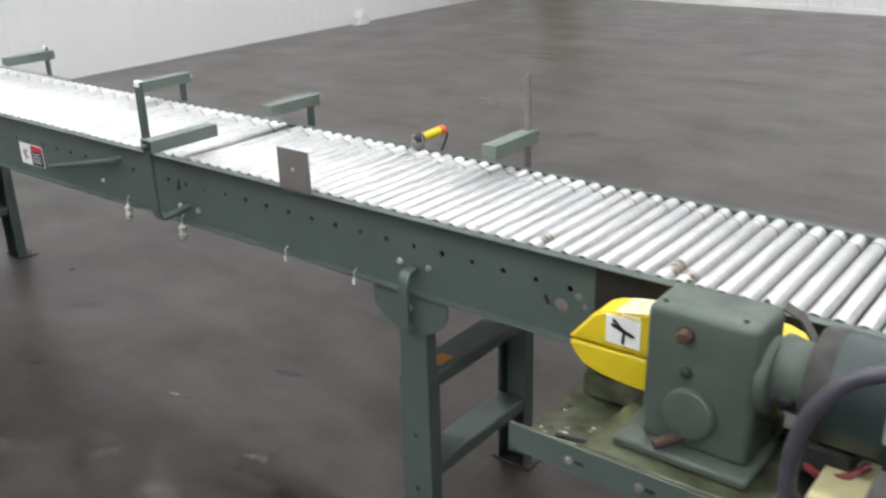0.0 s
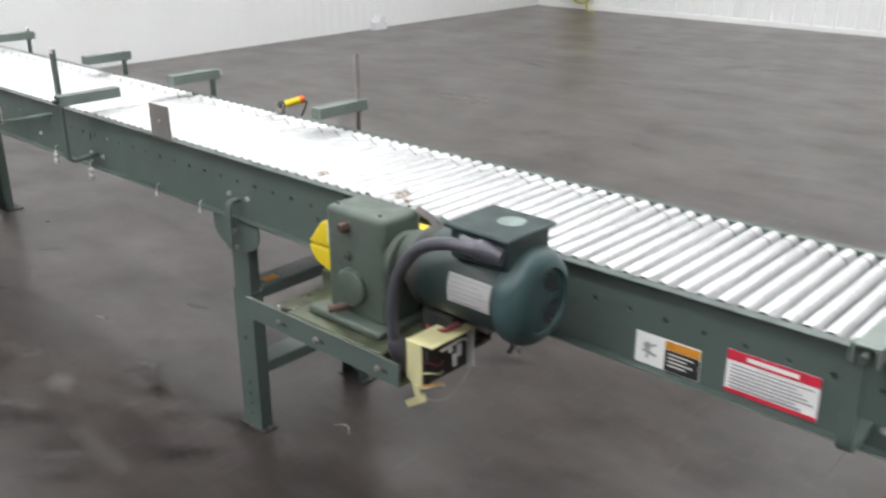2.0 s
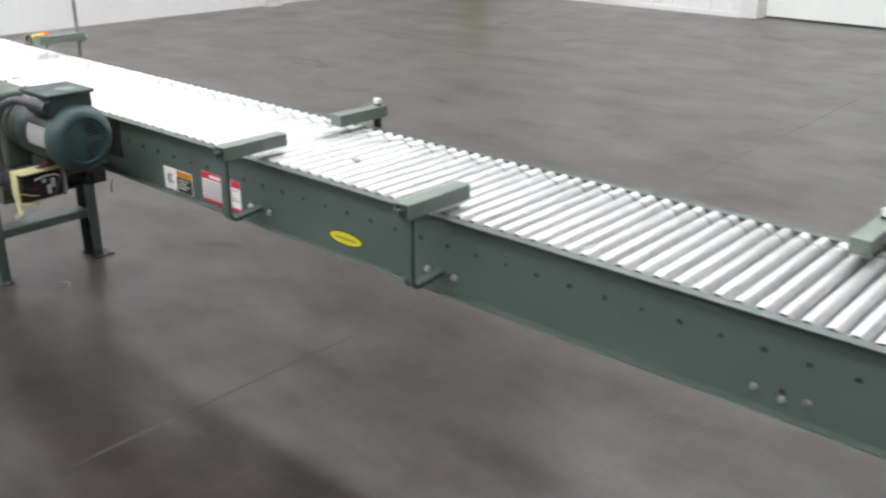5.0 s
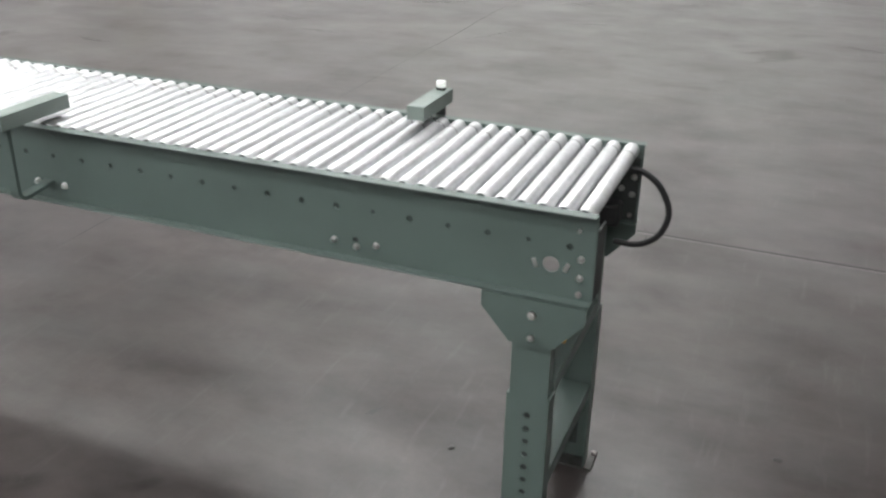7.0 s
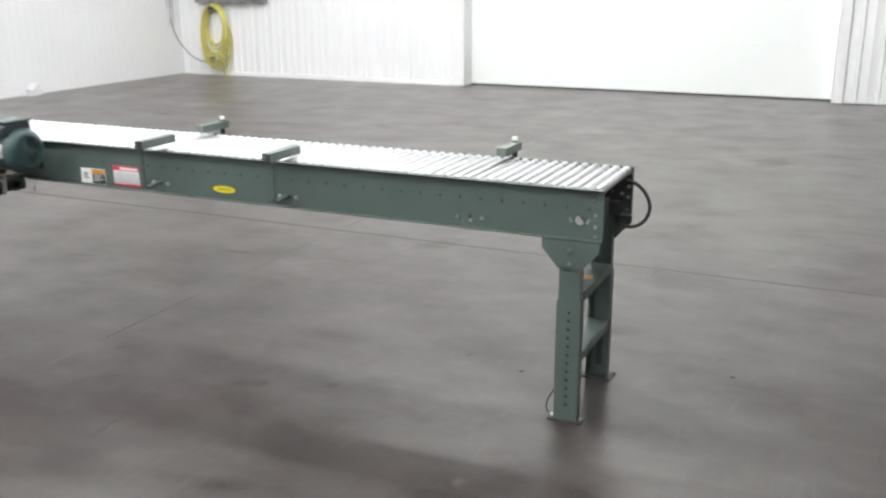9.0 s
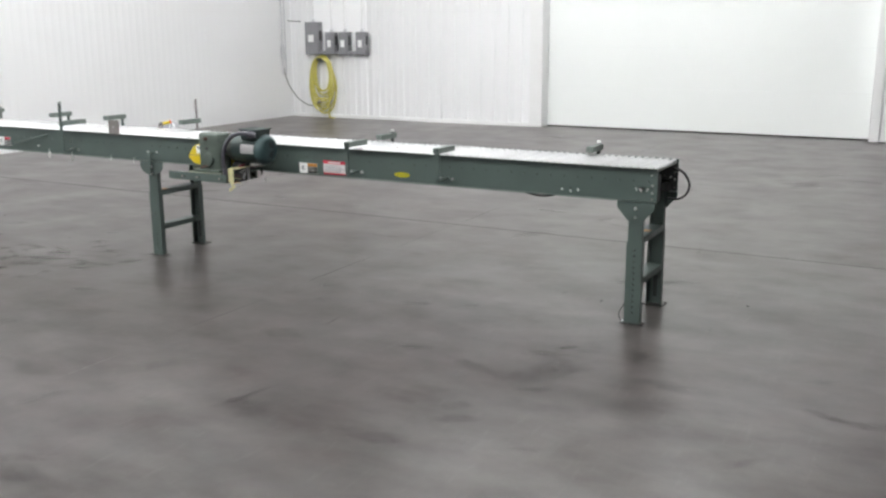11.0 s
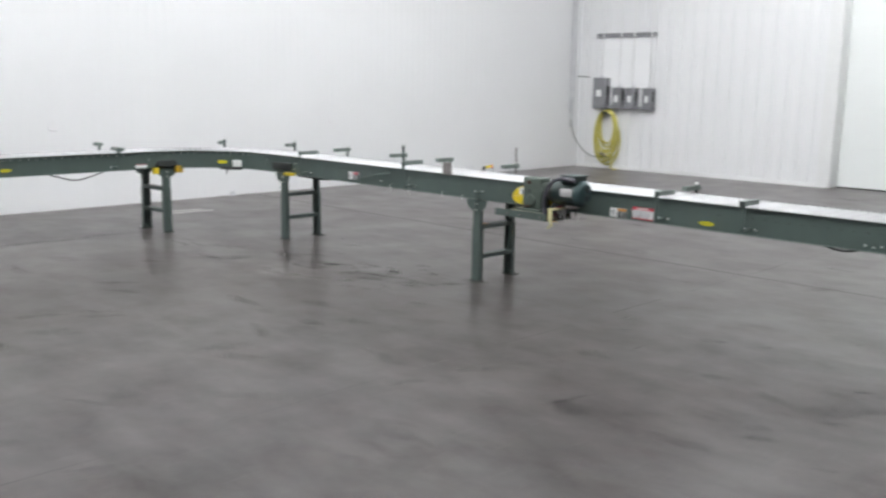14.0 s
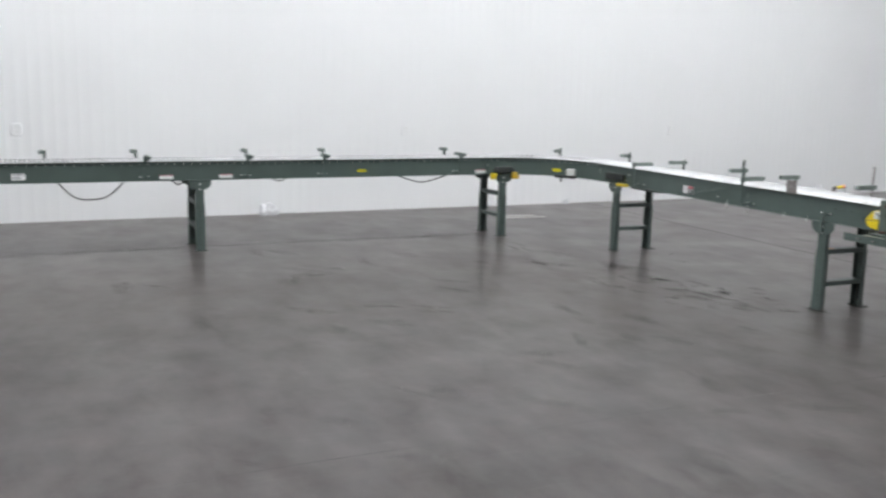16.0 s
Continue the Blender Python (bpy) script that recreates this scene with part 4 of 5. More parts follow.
# ---- drive ----
def drive():
    tray = thing("drive_base", "oil-stained sage green channel base under the gearbox", "machine base")
    t = 0.005
    o = [(-0.300, 0.663), (-0.300, 0.615), (-0.030, 0.615), (-0.030, 0.645), (-0.030 - t, 0.645), (-0.030 - t, 0.615 + t), (-0.300 + t, 0.615 + t), (-0.300 + t, 0.663)]
    part("tray", prism(B(), o, "x", -3.012, -2.545), OIL, tray)
    part("front_lip", box(B(), -3.0125, -2.5445, -0.3022, -0.2996, 0.6145, 0.6636, 0.001), GREEN, tray)
    for x in (-2.90, -2.78, -2.60):
        part("bolt", hexhead(B(), (x, -0.3022, 0.637), (0, -1, 0), 0.006), PLATE, tray)
        part("slot", box(B(), x + 0.008, x + 0.026, -0.3026, -0.300, 0.632, 0.641, 0.001), LABEL_BLACK, tray)
    part("hanger", box(B(), -2.96, -2.90, -0.03, 0.03, 0.600, 0.653, 0.002), GREEN, tray)
    part("hanger", box(B(), -2.64, -2.58, -0.03, 0.03, 0.600, 0.653, 0.002), GREEN, tray)
    part("riser", box(B(), -2.885, -2.60, -0.2935, -0.10, 0.6205, 0.664, 0.003), OIL, tray)
    part("adjusting_screw", cyl(B(), (-2.955, -0.250, 0.634), (-2.885, -0.235, 0.636), 0.005, 8), DARK, tray)
    rnd = random.Random(12)
    for k in range(16):
        x, y, r = rnd.uniform(-3.0, -2.89), rnd.uniform(-0.285, -0.13), rnd.uniform(0.002, 0.0055)
        part("grit", box(B(), -r, r, -r * 0.7, r * 0.7, 0, r * 0.6, r * 0.25, m=pose(x, y, 0.6201, 0, 0, rnd.uniform(0, 90))), (RUST, SCRAP, PLATE)[k % 3], tray, "metal crumb in the oil")
    part("adjusting_screw", hexhead(B(), (-2.915, -0.27, 0.622), (0, 0, 1), 0.009, 0.018), PLATE, tray)

    gb = thing("gearbox", "square sage green cast gearbox with rusty plugs", "gearbox")
    x0, x1, y0, y1, z0, z1 = -2.820, -2.651, -0.229, -0.123, 0.676, 0.900
    part("housing", box(B(), x0, x1, y0, y1, z0, z1, 0.013, 4), GREEN_WORN, gb)
    part("foot", box(B(), x0 - 0.03, x1 + 0.012, y0 - 0.032, y1 + 0.005, 0.664, 0.680, 0.004), GREEN_WORN, gb)
    part("bearing_cap", lathe(B(), (-2.742, y0, 0.742), (-2.742, y0 - 0.02, 0.742), [(0, 0.040), (0.009, 0.040), (0.0125, 0.037), (0.0140, 0.028), (0.0145, 0.010)], 28), GREEN_WORN, gb)
    part("plug", hexhead(B(), (-2.757, y0, 0.866), (0, -1, 0), 0.011, 0.016), RUST, gb)
    part("plug", hexhead(B(), (-2.752, y0, 0.806), (0, -1, 0), 0.008, 0.008), DARK, gb)
    part("drain_bolt", cyl(B(), (-2.780, y0 - 0.036, 0.692), (-2.738, y0 + 0.01, 0.704), 0.0085, 8), RUST, gb)
    for sx, sy in ((0.02, 0.02), (0.14, 0.02), (0.14, 0.10), (0.02, 0.10)):
        part("screw", hexhead(B(), (x0 + sx, y0 + sy, z1), (0, 0, 1), 0.0035, 0.003), GREEN_WORN, gb)
    part("flange", lathe(B(), (x1 - 0.004, -0.172, 0.808), (x1 + 0.02, -0.172, 0.808), [(0, 0.060), (0.010, 0.060), (0.015, 0.056)], 28), GREEN_WORN, gb)
    part("strap", strap(B(), [(-2.652, -0.138, 0.905), (-2.630, -0.120, 0.885), (-2.612, -0.105, 0.845)], (0, 1, 0.4), 0.016, 0.004), PLATE, gb)
    part("output_shaft", cyl(B(), (-2.74, y1, 0.76), (-2.74, -0.02, 0.76), 0.016, 12), DARK, gb)

    cg = thing("chain_guard", "bright yellow two-part chain guard with a white sticker", "chain guard")
    up = [(-3.014, 0.742), (-3.004, 0.752), (-2.966, 0.798), (-2.945, 0.808), (-2.876, 0.821), (-2.74, 0.836), (-2.665, 0.838), (-2.615, 0.822), (-2.605, 0.780), (-2.62, 0.752)]
    lo = [(-3.012, 0.737), (-2.66, 0.746), (-2.65, 0.72), (-2.66, 0.695), (-2.70, 0.680), (-2.90, 0.682), (-2.955, 0.688), (-2.984, 0.698), (-3.003, 0.718)]
    for nm, o in (("upper_half", up), ("lower_half", lo)):
        bm = prism(B(), o, "y", -0.122, -0.052)
        bmesh.ops.bevel(bm, geom=list(bm.edges), offset=0.004, segments=1, affect="EDGES")
        part(nm, bm, YELLOW, cg)
    part("sticker", box(B(), -2.940, -2.878, -0.1238, -0.1215, 0.756, 0.806), WHITE, cg, "white pictogram sticker")
    bm = B()
    strap(bm, [(-2.930, -0.1250, 0.791), (-2.888, -0.1250, 0.777)], (0, 1, 0), 0.0014, 0.006)
    strap(bm, [(-2.927, -0.1250, 0.801), (-2.906, -0.1250, 0.782), (-2.908, -0.1250, 0.760)], (0, 1, 0), 0.0014, 0.005)
    part("print", bm, LABEL_BLACK, cg)
    part("sprocket_shroud", box(B(), -2.99, -2.66, -0.11, -0.03, 0.630, 0.678, 0.010, 2), OIL, cg)
    # pale strip and patch paint the light along the guard's upper edge
    part("lit_top", prism(B(), [(-2.925, 0.8120), (-2.868, 0.8222), (-2.868, 0.8236), (-2.925, 0.8134)], "y", -0.1225, -0.058), GUARD_LIT, cg, "pale strip, light painted on the guard's top")
    part("lit_patch", box(B(), -2.912, -2.880, -0.1235, -0.1215, 0.800, 0.814, 0.0008), GUARD_LIT, cg, "pale patch, light painted on the guard's front")

    mo = thing("electric_motor", "dark blue-green electric motor with a silver nameplate", "electric motor")
    ay, az, r = -0.154, 0.812, 0.082
    p0, p1 = (-2.642, ay, az), (-2.30, ay, az)
    part("adapter", lathe(B(), p0, p1, [(0, 0.055), (0.010, 0.055), (0.020, 0.052), (0.038, 0.051), (0.046, 0.056), (0.054, 0.062)], 28), GREEN_WORN, mo)
    part("window", box(B(), -2.632, -2.602, ay - 0.0545, ay - 0.036, az - 0.028, az - 0.010, 0.006), BLACK, mo)
    part("end_bell", lathe(B(), p0, p1, [(0.050, 0.078), (0.056, 0.082), (0.082, 0.083), (0.086, 0.080)], 36), BELL, mo)
    part("body", lathe(B(), p0, p1, [(0.080, 0.078), (0.084, r), (0.272, r), (0.278, r - 0.004)], 40), GREEN_MOTOR, mo)
    fan = part("fan_cover", lathe(B(), p0, p1, [(0.268, 0.086), (0.273, 0.0915), (0.288, 0.0925), (0.300, 0.0895), (0.310, 0.083), (0.317, 0.075), (0.321, 0.067), (0.3225, 0.061), (0.312, 0.059)], 40), GREEN_FAN, mo, "blue-green rounded fan cover")
    xf = p0[0] + 0.323
    part("grille", lathe(B(), (xf - 0.013, ay, az), (xf, ay, az), [(0, 0.060), (0.005, 0.060), (0.0065, 0.057), (0.0065, 0.010)], 40), GREEN_FAN, fan, "flat slotted grille face")
    part("hub", lathe(B(), (xf - 0.0135, ay, az), (xf + 0.002, ay, az), [(0, 0.024), (0.007, 0.024), (0.0085, 0.020)], 20), GREEN_FAN, fan)
    for s in (-1, 1):
        for k in range(5):
            zz = az + s * (0.012 + k * 0.0085)
            w = 0.022 if k < 4 else 0.014
            part("vent_slot", box(B(), xf - 0.009, xf - 0.0050, ay + 0.010 - w + 0.012, ay + 0.010 + w + 0.012 - 0.004 * k, zz - 0.0027, zz + 0.0027, 0.0008), BLACK, fan)
    for s in (-1, 1):
        part("tie_bolt", hexhead(B(), (xf - 0.014, ay + s * 0.070, az + 0.01), (1, 0, 0), 0.005), BRIGHT, fan)
    # name plate, wrapped on the body
    bm = B()
    grid = []
    for i in range(7):
        a = math.radians(174 + (i - 3) * 6.3)
        grid.append([bm.verts.new((x, ay + (r + 0.0016) * math.cos(a), az + (r + 0.0016) * math.sin(a))) for x in (-2.481, -2.382)])
    for a, b in zip(grid, grid[1:]):
        bm.faces.new((a[0], a[1], b[1], b[0]))
    r2 = bmesh.ops.extrude_face_region(bm, geom=list(bm.faces))
    bmesh.ops.translate(bm, vec=(0, 0.0014, 0), verts=[v for v in r2["geom"] if isinstance(v, bmesh.types.BMVert)])
    bmesh.ops.recalc_face_normals(bm, faces=bm.faces)
    np_ob = part("nameplate", bm, NAMEPLATE, mo, "silver nameplate with small print")
    for i in range(6):
        a = math.radians(174 + (i - 2.5) * 5.8)
        c, s = math.cos(a), math.sin(a)
        q = Matrix.Translation((-2.431, ay + (r + 0.0022) * c, az + (r + 0.0022) * s)) @ Matrix.Rotation(a - math.pi, 4, "X")
        part("print", box(B(), -0.046 + 0.005 * (i % 2), 0.043 - 0.012 * ((i * 5) % 3), -0.0005, 0.0005, -0.0014, 0.0014, m=q), BADGE_PRINT, np_ob)
    tb = part("terminal_box", box(B(), -2.484, -2.354, -0.226, -0.104, 0.876, 0.933, 0.004), GREEN_MOTOR, mo, "square terminal box with an overhanging lid")
    part("lid", box(B(), -2.492, -2.344, -0.235, -0.097, 0.931, 0.940, 0.003), GREEN_MOTOR, tb)
    part("rub_mark", lathe(B(), (-2.405, -0.150, 0.940), (-2.405, -0.150, 0.9408), [(0, 0.026), (0.0008, 0.024)], 18), principled("rubbed_motor_paint", (0.16, 0.20, 0.19), 0.5, spread=0.3, scale=30), tb)
    part("motor_foot", box(B(), -2.60, -2.52, ay - 0.03, ay + 0.05, 0.674, 0.728, 0.008), DARK, mo)
    # added block; paints the dark of the tray's open end
    part("cavity_shade", box(B(), -2.598, -2.562, -0.294, -0.05, 0.6205, 0.650, 0.002), LABEL_BLACK, tray, "added black block, painted shade of the tray's end")

    cd = thing("flexible_conduit", "grey flexible conduit from motor box to switch box", "conduit")
    path = smooth_path([(-2.365, -0.233, 0.908), (-2.41, -0.252, 0.915), (-2.46, -0.262, 0.915), (-2.517, -0.272, 0.893), (-2.558, -0.280, 0.840), (-2.576, -0.282, 0.775), (-2.578, -0.280, 0.715), (-2.574, -0.272, 0.672)], 9)
    part("hose", tube(B(), path, 0.0115, 12, ridges=0.06), CONDUIT, cd)
    part("fitting", lathe(B(), (-2.358, -0.231, 0.905), (-2.445, -0.252, 0.922), [(0, 0.015), (0.02, 0.017), (0.03, 0.019), (0.05, 0.019), (0.056, 0.0145), (0.085, 0.014)], 10), CONDUIT, cd)
    part("fitting", lathe(B(), (-2.577, -0.279, 0.70), (-2.570, -0.262, 0.640), [(0, 0.0145), (0.01, 0.0185), (0.035, 0.0185), (0.04, 0.015), (0.07, 0.015)], 10), CONDUIT, cd)

    sw = thing("switch_box", "pale yellow switch box, cover off, wires showing", "switch box")
    bm = box(B(), -2.556, -2.516, -0.270, -0.2665, 0.612, 0.702, 0.001)
    box(bm, -2.556, -2.492, -0.2664, -0.140, 0.6985, 0.702, 0.001)
    box(bm, -2.556, -2.552, -0.2664, -0.140, 0.612, 0.698, 0.001)
    part("case", bm, PALE_YELLOW, sw)
    bm = strap(B(), [(-2.530, -0.270, 0.615), (-2.524, -0.270, 0.590), (-2.508, -0.270, 0.597)], (0, 1, 0), 0.006, 0.016)
    strap(bm, [(-2.552, -0.270, 0.566), (-2.512, -0.272, 0.592)], (0, 1, 0), 0.008, 0.014)
    part("lever", bm, PALE_YELLOW, sw, "pale yellow lever")
    part("back_plate", box(B(), -2.556, -2.500, -0.1395, -0.136, 0.612, 0.70, 0.001), GALV, sw, "grey back plate")
    part("contact_block", box(B(), -2.551, -2.510, -0.262, -0.145, 0.614, 0.690, 0.004), LABEL_BLACK, sw, "black contact block")
    for y, z0, z1 in ((-0.185, 0.628, 0.655), (-0.172, 0.645, 0.672), (-0.198, 0.662, 0.674)):
        part("terminal", box(B(), -2.511, -2.506, y - 0.006, y + 0.007, z0, z1, 0.002), GALV, sw)
    part("terminal_lead", tube(B(), smooth_path([(-2.508, -0.225, 0.675), (-2.500, -0.20, 0.684), (-2.502, -0.165, 0.682), (-2.506, -0.15, 0.67)], 5), 0.0024, 6), CAP, sw)
    for k, (mat, dz) in enumerate(((PALE_YELLOW, 0.0), (DULL_RED, 0.022), (PALE_YELLOW, -0.03), (ORANGE, -0.026))):
        w = smooth_path([(-2.518, -0.268, 0.640 + dz), (-2.506, -0.262, 0.644 + dz), (-2.500, -0.240, 0.636 + dz * 0.8), (-2.508, -0.218, 0.630 + dz)], 5)
        part("wire", tube(B(), w, 0.0017, 6), mat, sw)
    w = smooth_path([(-2.520, -0.268, 0.600), (-2.49, -0.262, 0.592), (-2.470, -0.235, 0.602), (-2.465, -0.19, 0.64), (-2.48, -0.16, 0.69)], 6)
    part("wire", tube(B(), w, 0.0010, 6), PLATE, sw)
    part("mount", box(B(), -2.60, -2.47, -0.135, -0.02, 0.690, 0.702, 0.002), PLATE, sw)
    part("earth_clip", tube(B(), smooth_path([(-2.445, -0.10, 0.69), (-2.435, -0.10, 0.665), (-2.44, -0.105, 0.65)]), 0.004, 8), DARK, sw)
    part("lead", tube(B(), smooth_path([(-2.60, -0.16, 0.70), (-2.57, -0.19, 0.688), (-2.53, -0.2, 0.70), (-2.50, -0.18, 0.72)]), 0.006, 8), DULL_RED, sw, "dark red motor lead")


GUARD_LIT = principled("lit_guard_top", (0.78, 0.72, 0.55), 0.5, spread=0.3, scale=60, second=(0.58, 0.44, 0.14))
DULL_RED = principled("dull_red_wire", (0.16, 0.02, 0.025), 0.5)
BELL = principled("grimy_bell", (0.052, 0.054, 0.050), 0.6, metal=0.3, spread=0.35, scale=26)
GREEN_FAN = principled("fan_cover_green", (0.040, 0.076, 0.080), 0.42, spread=0.08, scale=9, rough_spread=0.08)
BADGE_PRINT = principled("plate_print", (0.40, 0.40, 0.42), 0.5, spread=0.05)
drive()


# ---- fittings under the bend ----
def under_bend():
    ob = thing("chain_box", "dark chain box with yellow ends under the end of the bend", "chain guard", BEND_END, "bend drives")
    part("case", box(B(), -0.112, 0.092, -0.03, 0.012, 0.672, 0.735, 0.008), DARK, ob)
    part("end", box(B(), -0.160, -0.108, -0.035, 0.015, 0.606, 0.668, 0.006, 2), YELLOW, ob, "yellow end")
    part("end", box(B(), 0.090, 0.168, -0.035, 0.015, 0.604, 0.676, 0.008, 2), GUARD_OCHRE, ob, "ochre end")
    part("axle", cyl(B(), (-0.13, -0.01, 0.70), (0.13, -0.01, 0.70), 0.012, 10), DARK, ob)
    ob = thing("chain_box", "dark chain box with a yellow foot before the bend", "chain guard", pose(-6.05, 0, 0), "bend drives")
    part("case", box(B(), -0.132, 0.150, -0.03, 0.012, 0.690, 0.760, 0.012, 2), DARK, ob)
    part("end", box(B(), 0.062, 0.200, -0.035, 0.015, 0.642, 0.670, 0.005), YELLOW, ob, "yellow foot")
    ob = thing("chain_tray", "dark tray under the rails before the bend", "tray", Matrix.Translation((-5.64, 0.2, 0.632)))
    part("pan", box(B(), -0.215, 0.215, -0.16, 0.16, 0.0, 0.022, 0.003), DARK, ob)
    a = math.radians(126)
    c, s = math.cos(a), math.sin(a)
    base = Matrix.Translation((CX + CR * c, CY + CR * s, 0)) @ pose(0, 0, 0, 0, 0, 126 - 90)
    ob = thing("limit_switch", "white switch box with a dark lever under the bend", "switch", base)
    part("body", box(B(), 0.085, 0.175, -0.03, 0.02, 0.672, 0.738, 0.006), CAP, ob)
    part("lever", box(B(), -0.05, 0.18, -0.02, 0.01, 0.640, 0.668, 0.004), DARK, ob)
    part("stem", cyl(B(), (0.02, -0.005, 0.600), (0.02, -0.005, 0.642), 0.008, 8), DARK, ob)
    bd = thing("oval_plate", "yellow oval badge on the bend's inner rail", "badge", base @ Matrix.Translation((0, -0.001, 0)))
    oval_here = lathe(B(), (-0.04, FL - 0.002, 0.715), (-0.04, FL - 0.006, 0.715), [(0, 1), (0.002, 1)], 24)
    bmesh.ops.transform(oval_here, matrix=Matrix.Translation((-0.04, FL - 0.002, 0.715)) @ Matrix.Diagonal((0.055, 1, 0.018, 1)) @ Matrix.Translation((0.04, -(FL - 0.002), -0.715)), verts=oval_here.verts)
    part("plate", oval_here, YELLOW_BADGE, bd)


GUARD_OCHRE = principled("guard_ochre", (0.62, 0.40, 0.03), 0.4, spread=0.08, scale=9)
under_bend()


# ---- on the walls ----
def wall_things():
    yw = YN - 0.014
    for k, (x0, x1, z0, z1) in enumerate(((-8.958, -8.665, 1.10, 1.66), (-8.528, -8.330, 1.10, 1.486), (-8.245, -8.050, 1.10, 1.486), (-7.888, -7.690, 1.10, 1.486))):
        ob = thing("switch_cabinet", "grey metal safety switch cabinet with a pale sticker" if k else "large grey metal safety switch cabinet", "switch cabinet", group="wall switches")
        part("case", box(B(), x0, x1, yw - 0.13, yw, z0, z1, 0.008), BOXGREY, ob)
        part("cover", box(B(), x0 + 0.012, x1 - 0.012, yw - 0.142, yw - 0.129, z0 + 0.012, z1 - 0.05, 0.005), BOXGREY, ob)
        cx, cz = (x0 + x1) / 2, z0 + (z1 - z0) * 0.52
        w = (x1 - x0)
        part("sticker", box(B(), cx - w * 0.22, cx + w * 0.18, yw - 0.1445, yw - 0.1415, cz - 0.07, cz + 0.05), WHITE, ob, "pale sticker")
        part("handle", box(B(), x1 - 0.003, x1 + 0.028, yw - 0.11, yw - 0.08, cz - 0.04, cz + 0.12, 0.005), DARK, ob, "side handle")
        part("hub", lathe(B(), (cx, yw - 0.06, z1), (cx, yw - 0.06, z1 + 0.05), [(0, 0.035), (0.03, 0.035), (0.05, 0.022)], 12), GALV, ob)
        solid("conduit_pipe", cyl(B(), (cx, yw - 0.06, z1 + 0.05), (cx, yw - 0.06, CEIL), 0.014, 10), TRIM, "straight pale conduit pipe rising from a cabinet", "conduit", "wall conduits")
    solid("backing_sheet", box(B(), -8.83, -7.735, yw - 0.012, yw + 0.004, 1.49, 2.40, 0.002), SHEET, "smooth white backing sheet behind the conduits", "panel")
    solid("strut_channel", box(B(), -8.965, -7.715, yw - 0.055, yw - 0.012, 2.39, 2.46, 0.004), BOXGREY, "dark grey strut across the conduits", "strut")
    solid("wireway", box(B(), -8.70, -7.69, yw - 0.10, yw - 0.02, 1.115, 1.165, 0.004), BOXGREY, "grey wireway linking the cabinets", "wireway")
    for y, r in ((8.895, 0.016), (8.985, 0.013)):
        solid("conduit_pipe", cyl(B(), (XW + 0.045, y, 1.25 if r > 0.016 else 0.75), (XW + 0.045, y, CEIL), r, 10), GALV, "thin grey conduit pipe in the corner", "conduit", "wall conduits")
    solid("junction_fitting", box(B(), XW + 0.02, XW + 0.075, 8.865, 8.925, 1.02, 1.27, 0.008), GALV, "small grey fitting on a wall pipe", "fitting")
    solid("cable_stub", tube(B(), [(-9.36, YN - 0.09, 1.685), (-9.08, YN - 0.09, 1.672)], 0.008, 8), DARK, "dark cable running to the large cabinet", "cable")
    bm = tube(B(), smooth_path([(XW + 0.05, 8.895, 1.10), (XW + 0.05, 8.90, 0.90), (XW + 0.09, 8.98, 0.58), (-9.14, YN - 0.15, 0.33), (-8.95, YN - 0.14, 0.225), (-8.80, YN - 0.15, 0.215)]), 0.012, 8)
    solid("cable", bm, principled("grey_cable", (0.32, 0.32, 0.31), 0.5), "grey cable drooping to the hose coil", "cable")
    ob = thing("hose_coil", "yellow hose hung in long loops under the switch cabinets", "hose coil")
    part("hook", box(B(), -8.71, -8.60, yw - 0.15, yw, 1.00, 1.045, 0.006), DARK, ob)
    rnd = random.Random(4)
    # long loops: the inner ones end above a bundle, the outer ones reach nearly to the floor
    for k, (half, low) in enumerate(((0.150, 0.47), (0.165, 0.40), (0.180, 0.47), (0.195, 0.30), (0.205, 0.20), (0.220, 0.34), (0.235, 0.13), (0.250, 0.24), (0.262, 0.08), (0.272, 0.16))):
        cx, y = -8.650 + rnd.uniform(-0.015, 0.02), yw - 0.045 - 0.013 * (k % 7)
        top = 1.075 + rnd.uniform(-0.02, 0.01)
        b = (top - low) / 2
        pts = []
        for i in range(44):
            t = 2 * math.pi * i / 43
            pts.append((cx + half * math.sin(t) * (1 - 0.14 * math.cos(t)) + 0.012 * math.sin(2 * t + k), y + 0.01 * math.sin(3 * t + k), top - b + b * math.cos(t)))
        part("loop", tube(B(), pts, 0.0135, 7), HOSE, ob)
    for z0 in (0.245, 0.29, 0.33):
        bm = tube(B(), smooth_path([(-8.80, yw - 0.10, z0 + 0.02), (-8.70, yw - 0.155, z0), (-8.60, yw - 0.155, z0 + 0.01), (-8.50, yw - 0.10, z0 - 0.01)]), 0.013, 7)
        part("tie", bm, HOSE, ob)
    part("coupling", cyl(B(), (-8.70, yw - 0.17, 0.27), (-8.62, yw - 0.17, 0.285), 0.022, 10), PLATE, ob, "grey hose coupling")
    part("tail", tube(B(), smooth_path([(-8.52, yw - 0.08, 0.55), (-8.50, yw - 0.09, 0.30), (-8.49, yw - 0.12, 0.05), (-8.42, yw - 0.16, 0.014), (-8.34, yw - 0.17, 0.014)]), 0.0135, 7), HOSE, ob)
    for y in (-5.23, -0.83, 3.25):
        ob = thing("wall_outlet", "small grey-white socket box on the wall", "socket", Matrix.Translation((XW + 0.001, y, 0.99)), "wall sockets")
        part("box", box(B(), 0, 0.012, -0.055, 0.055, -0.065, 0.065, 0.006), WALL, ob)
        part("cover", box(B(), 0.012, 0.015, -0.048, 0.048, -0.058, 0.058, 0.003), WALL, ob)
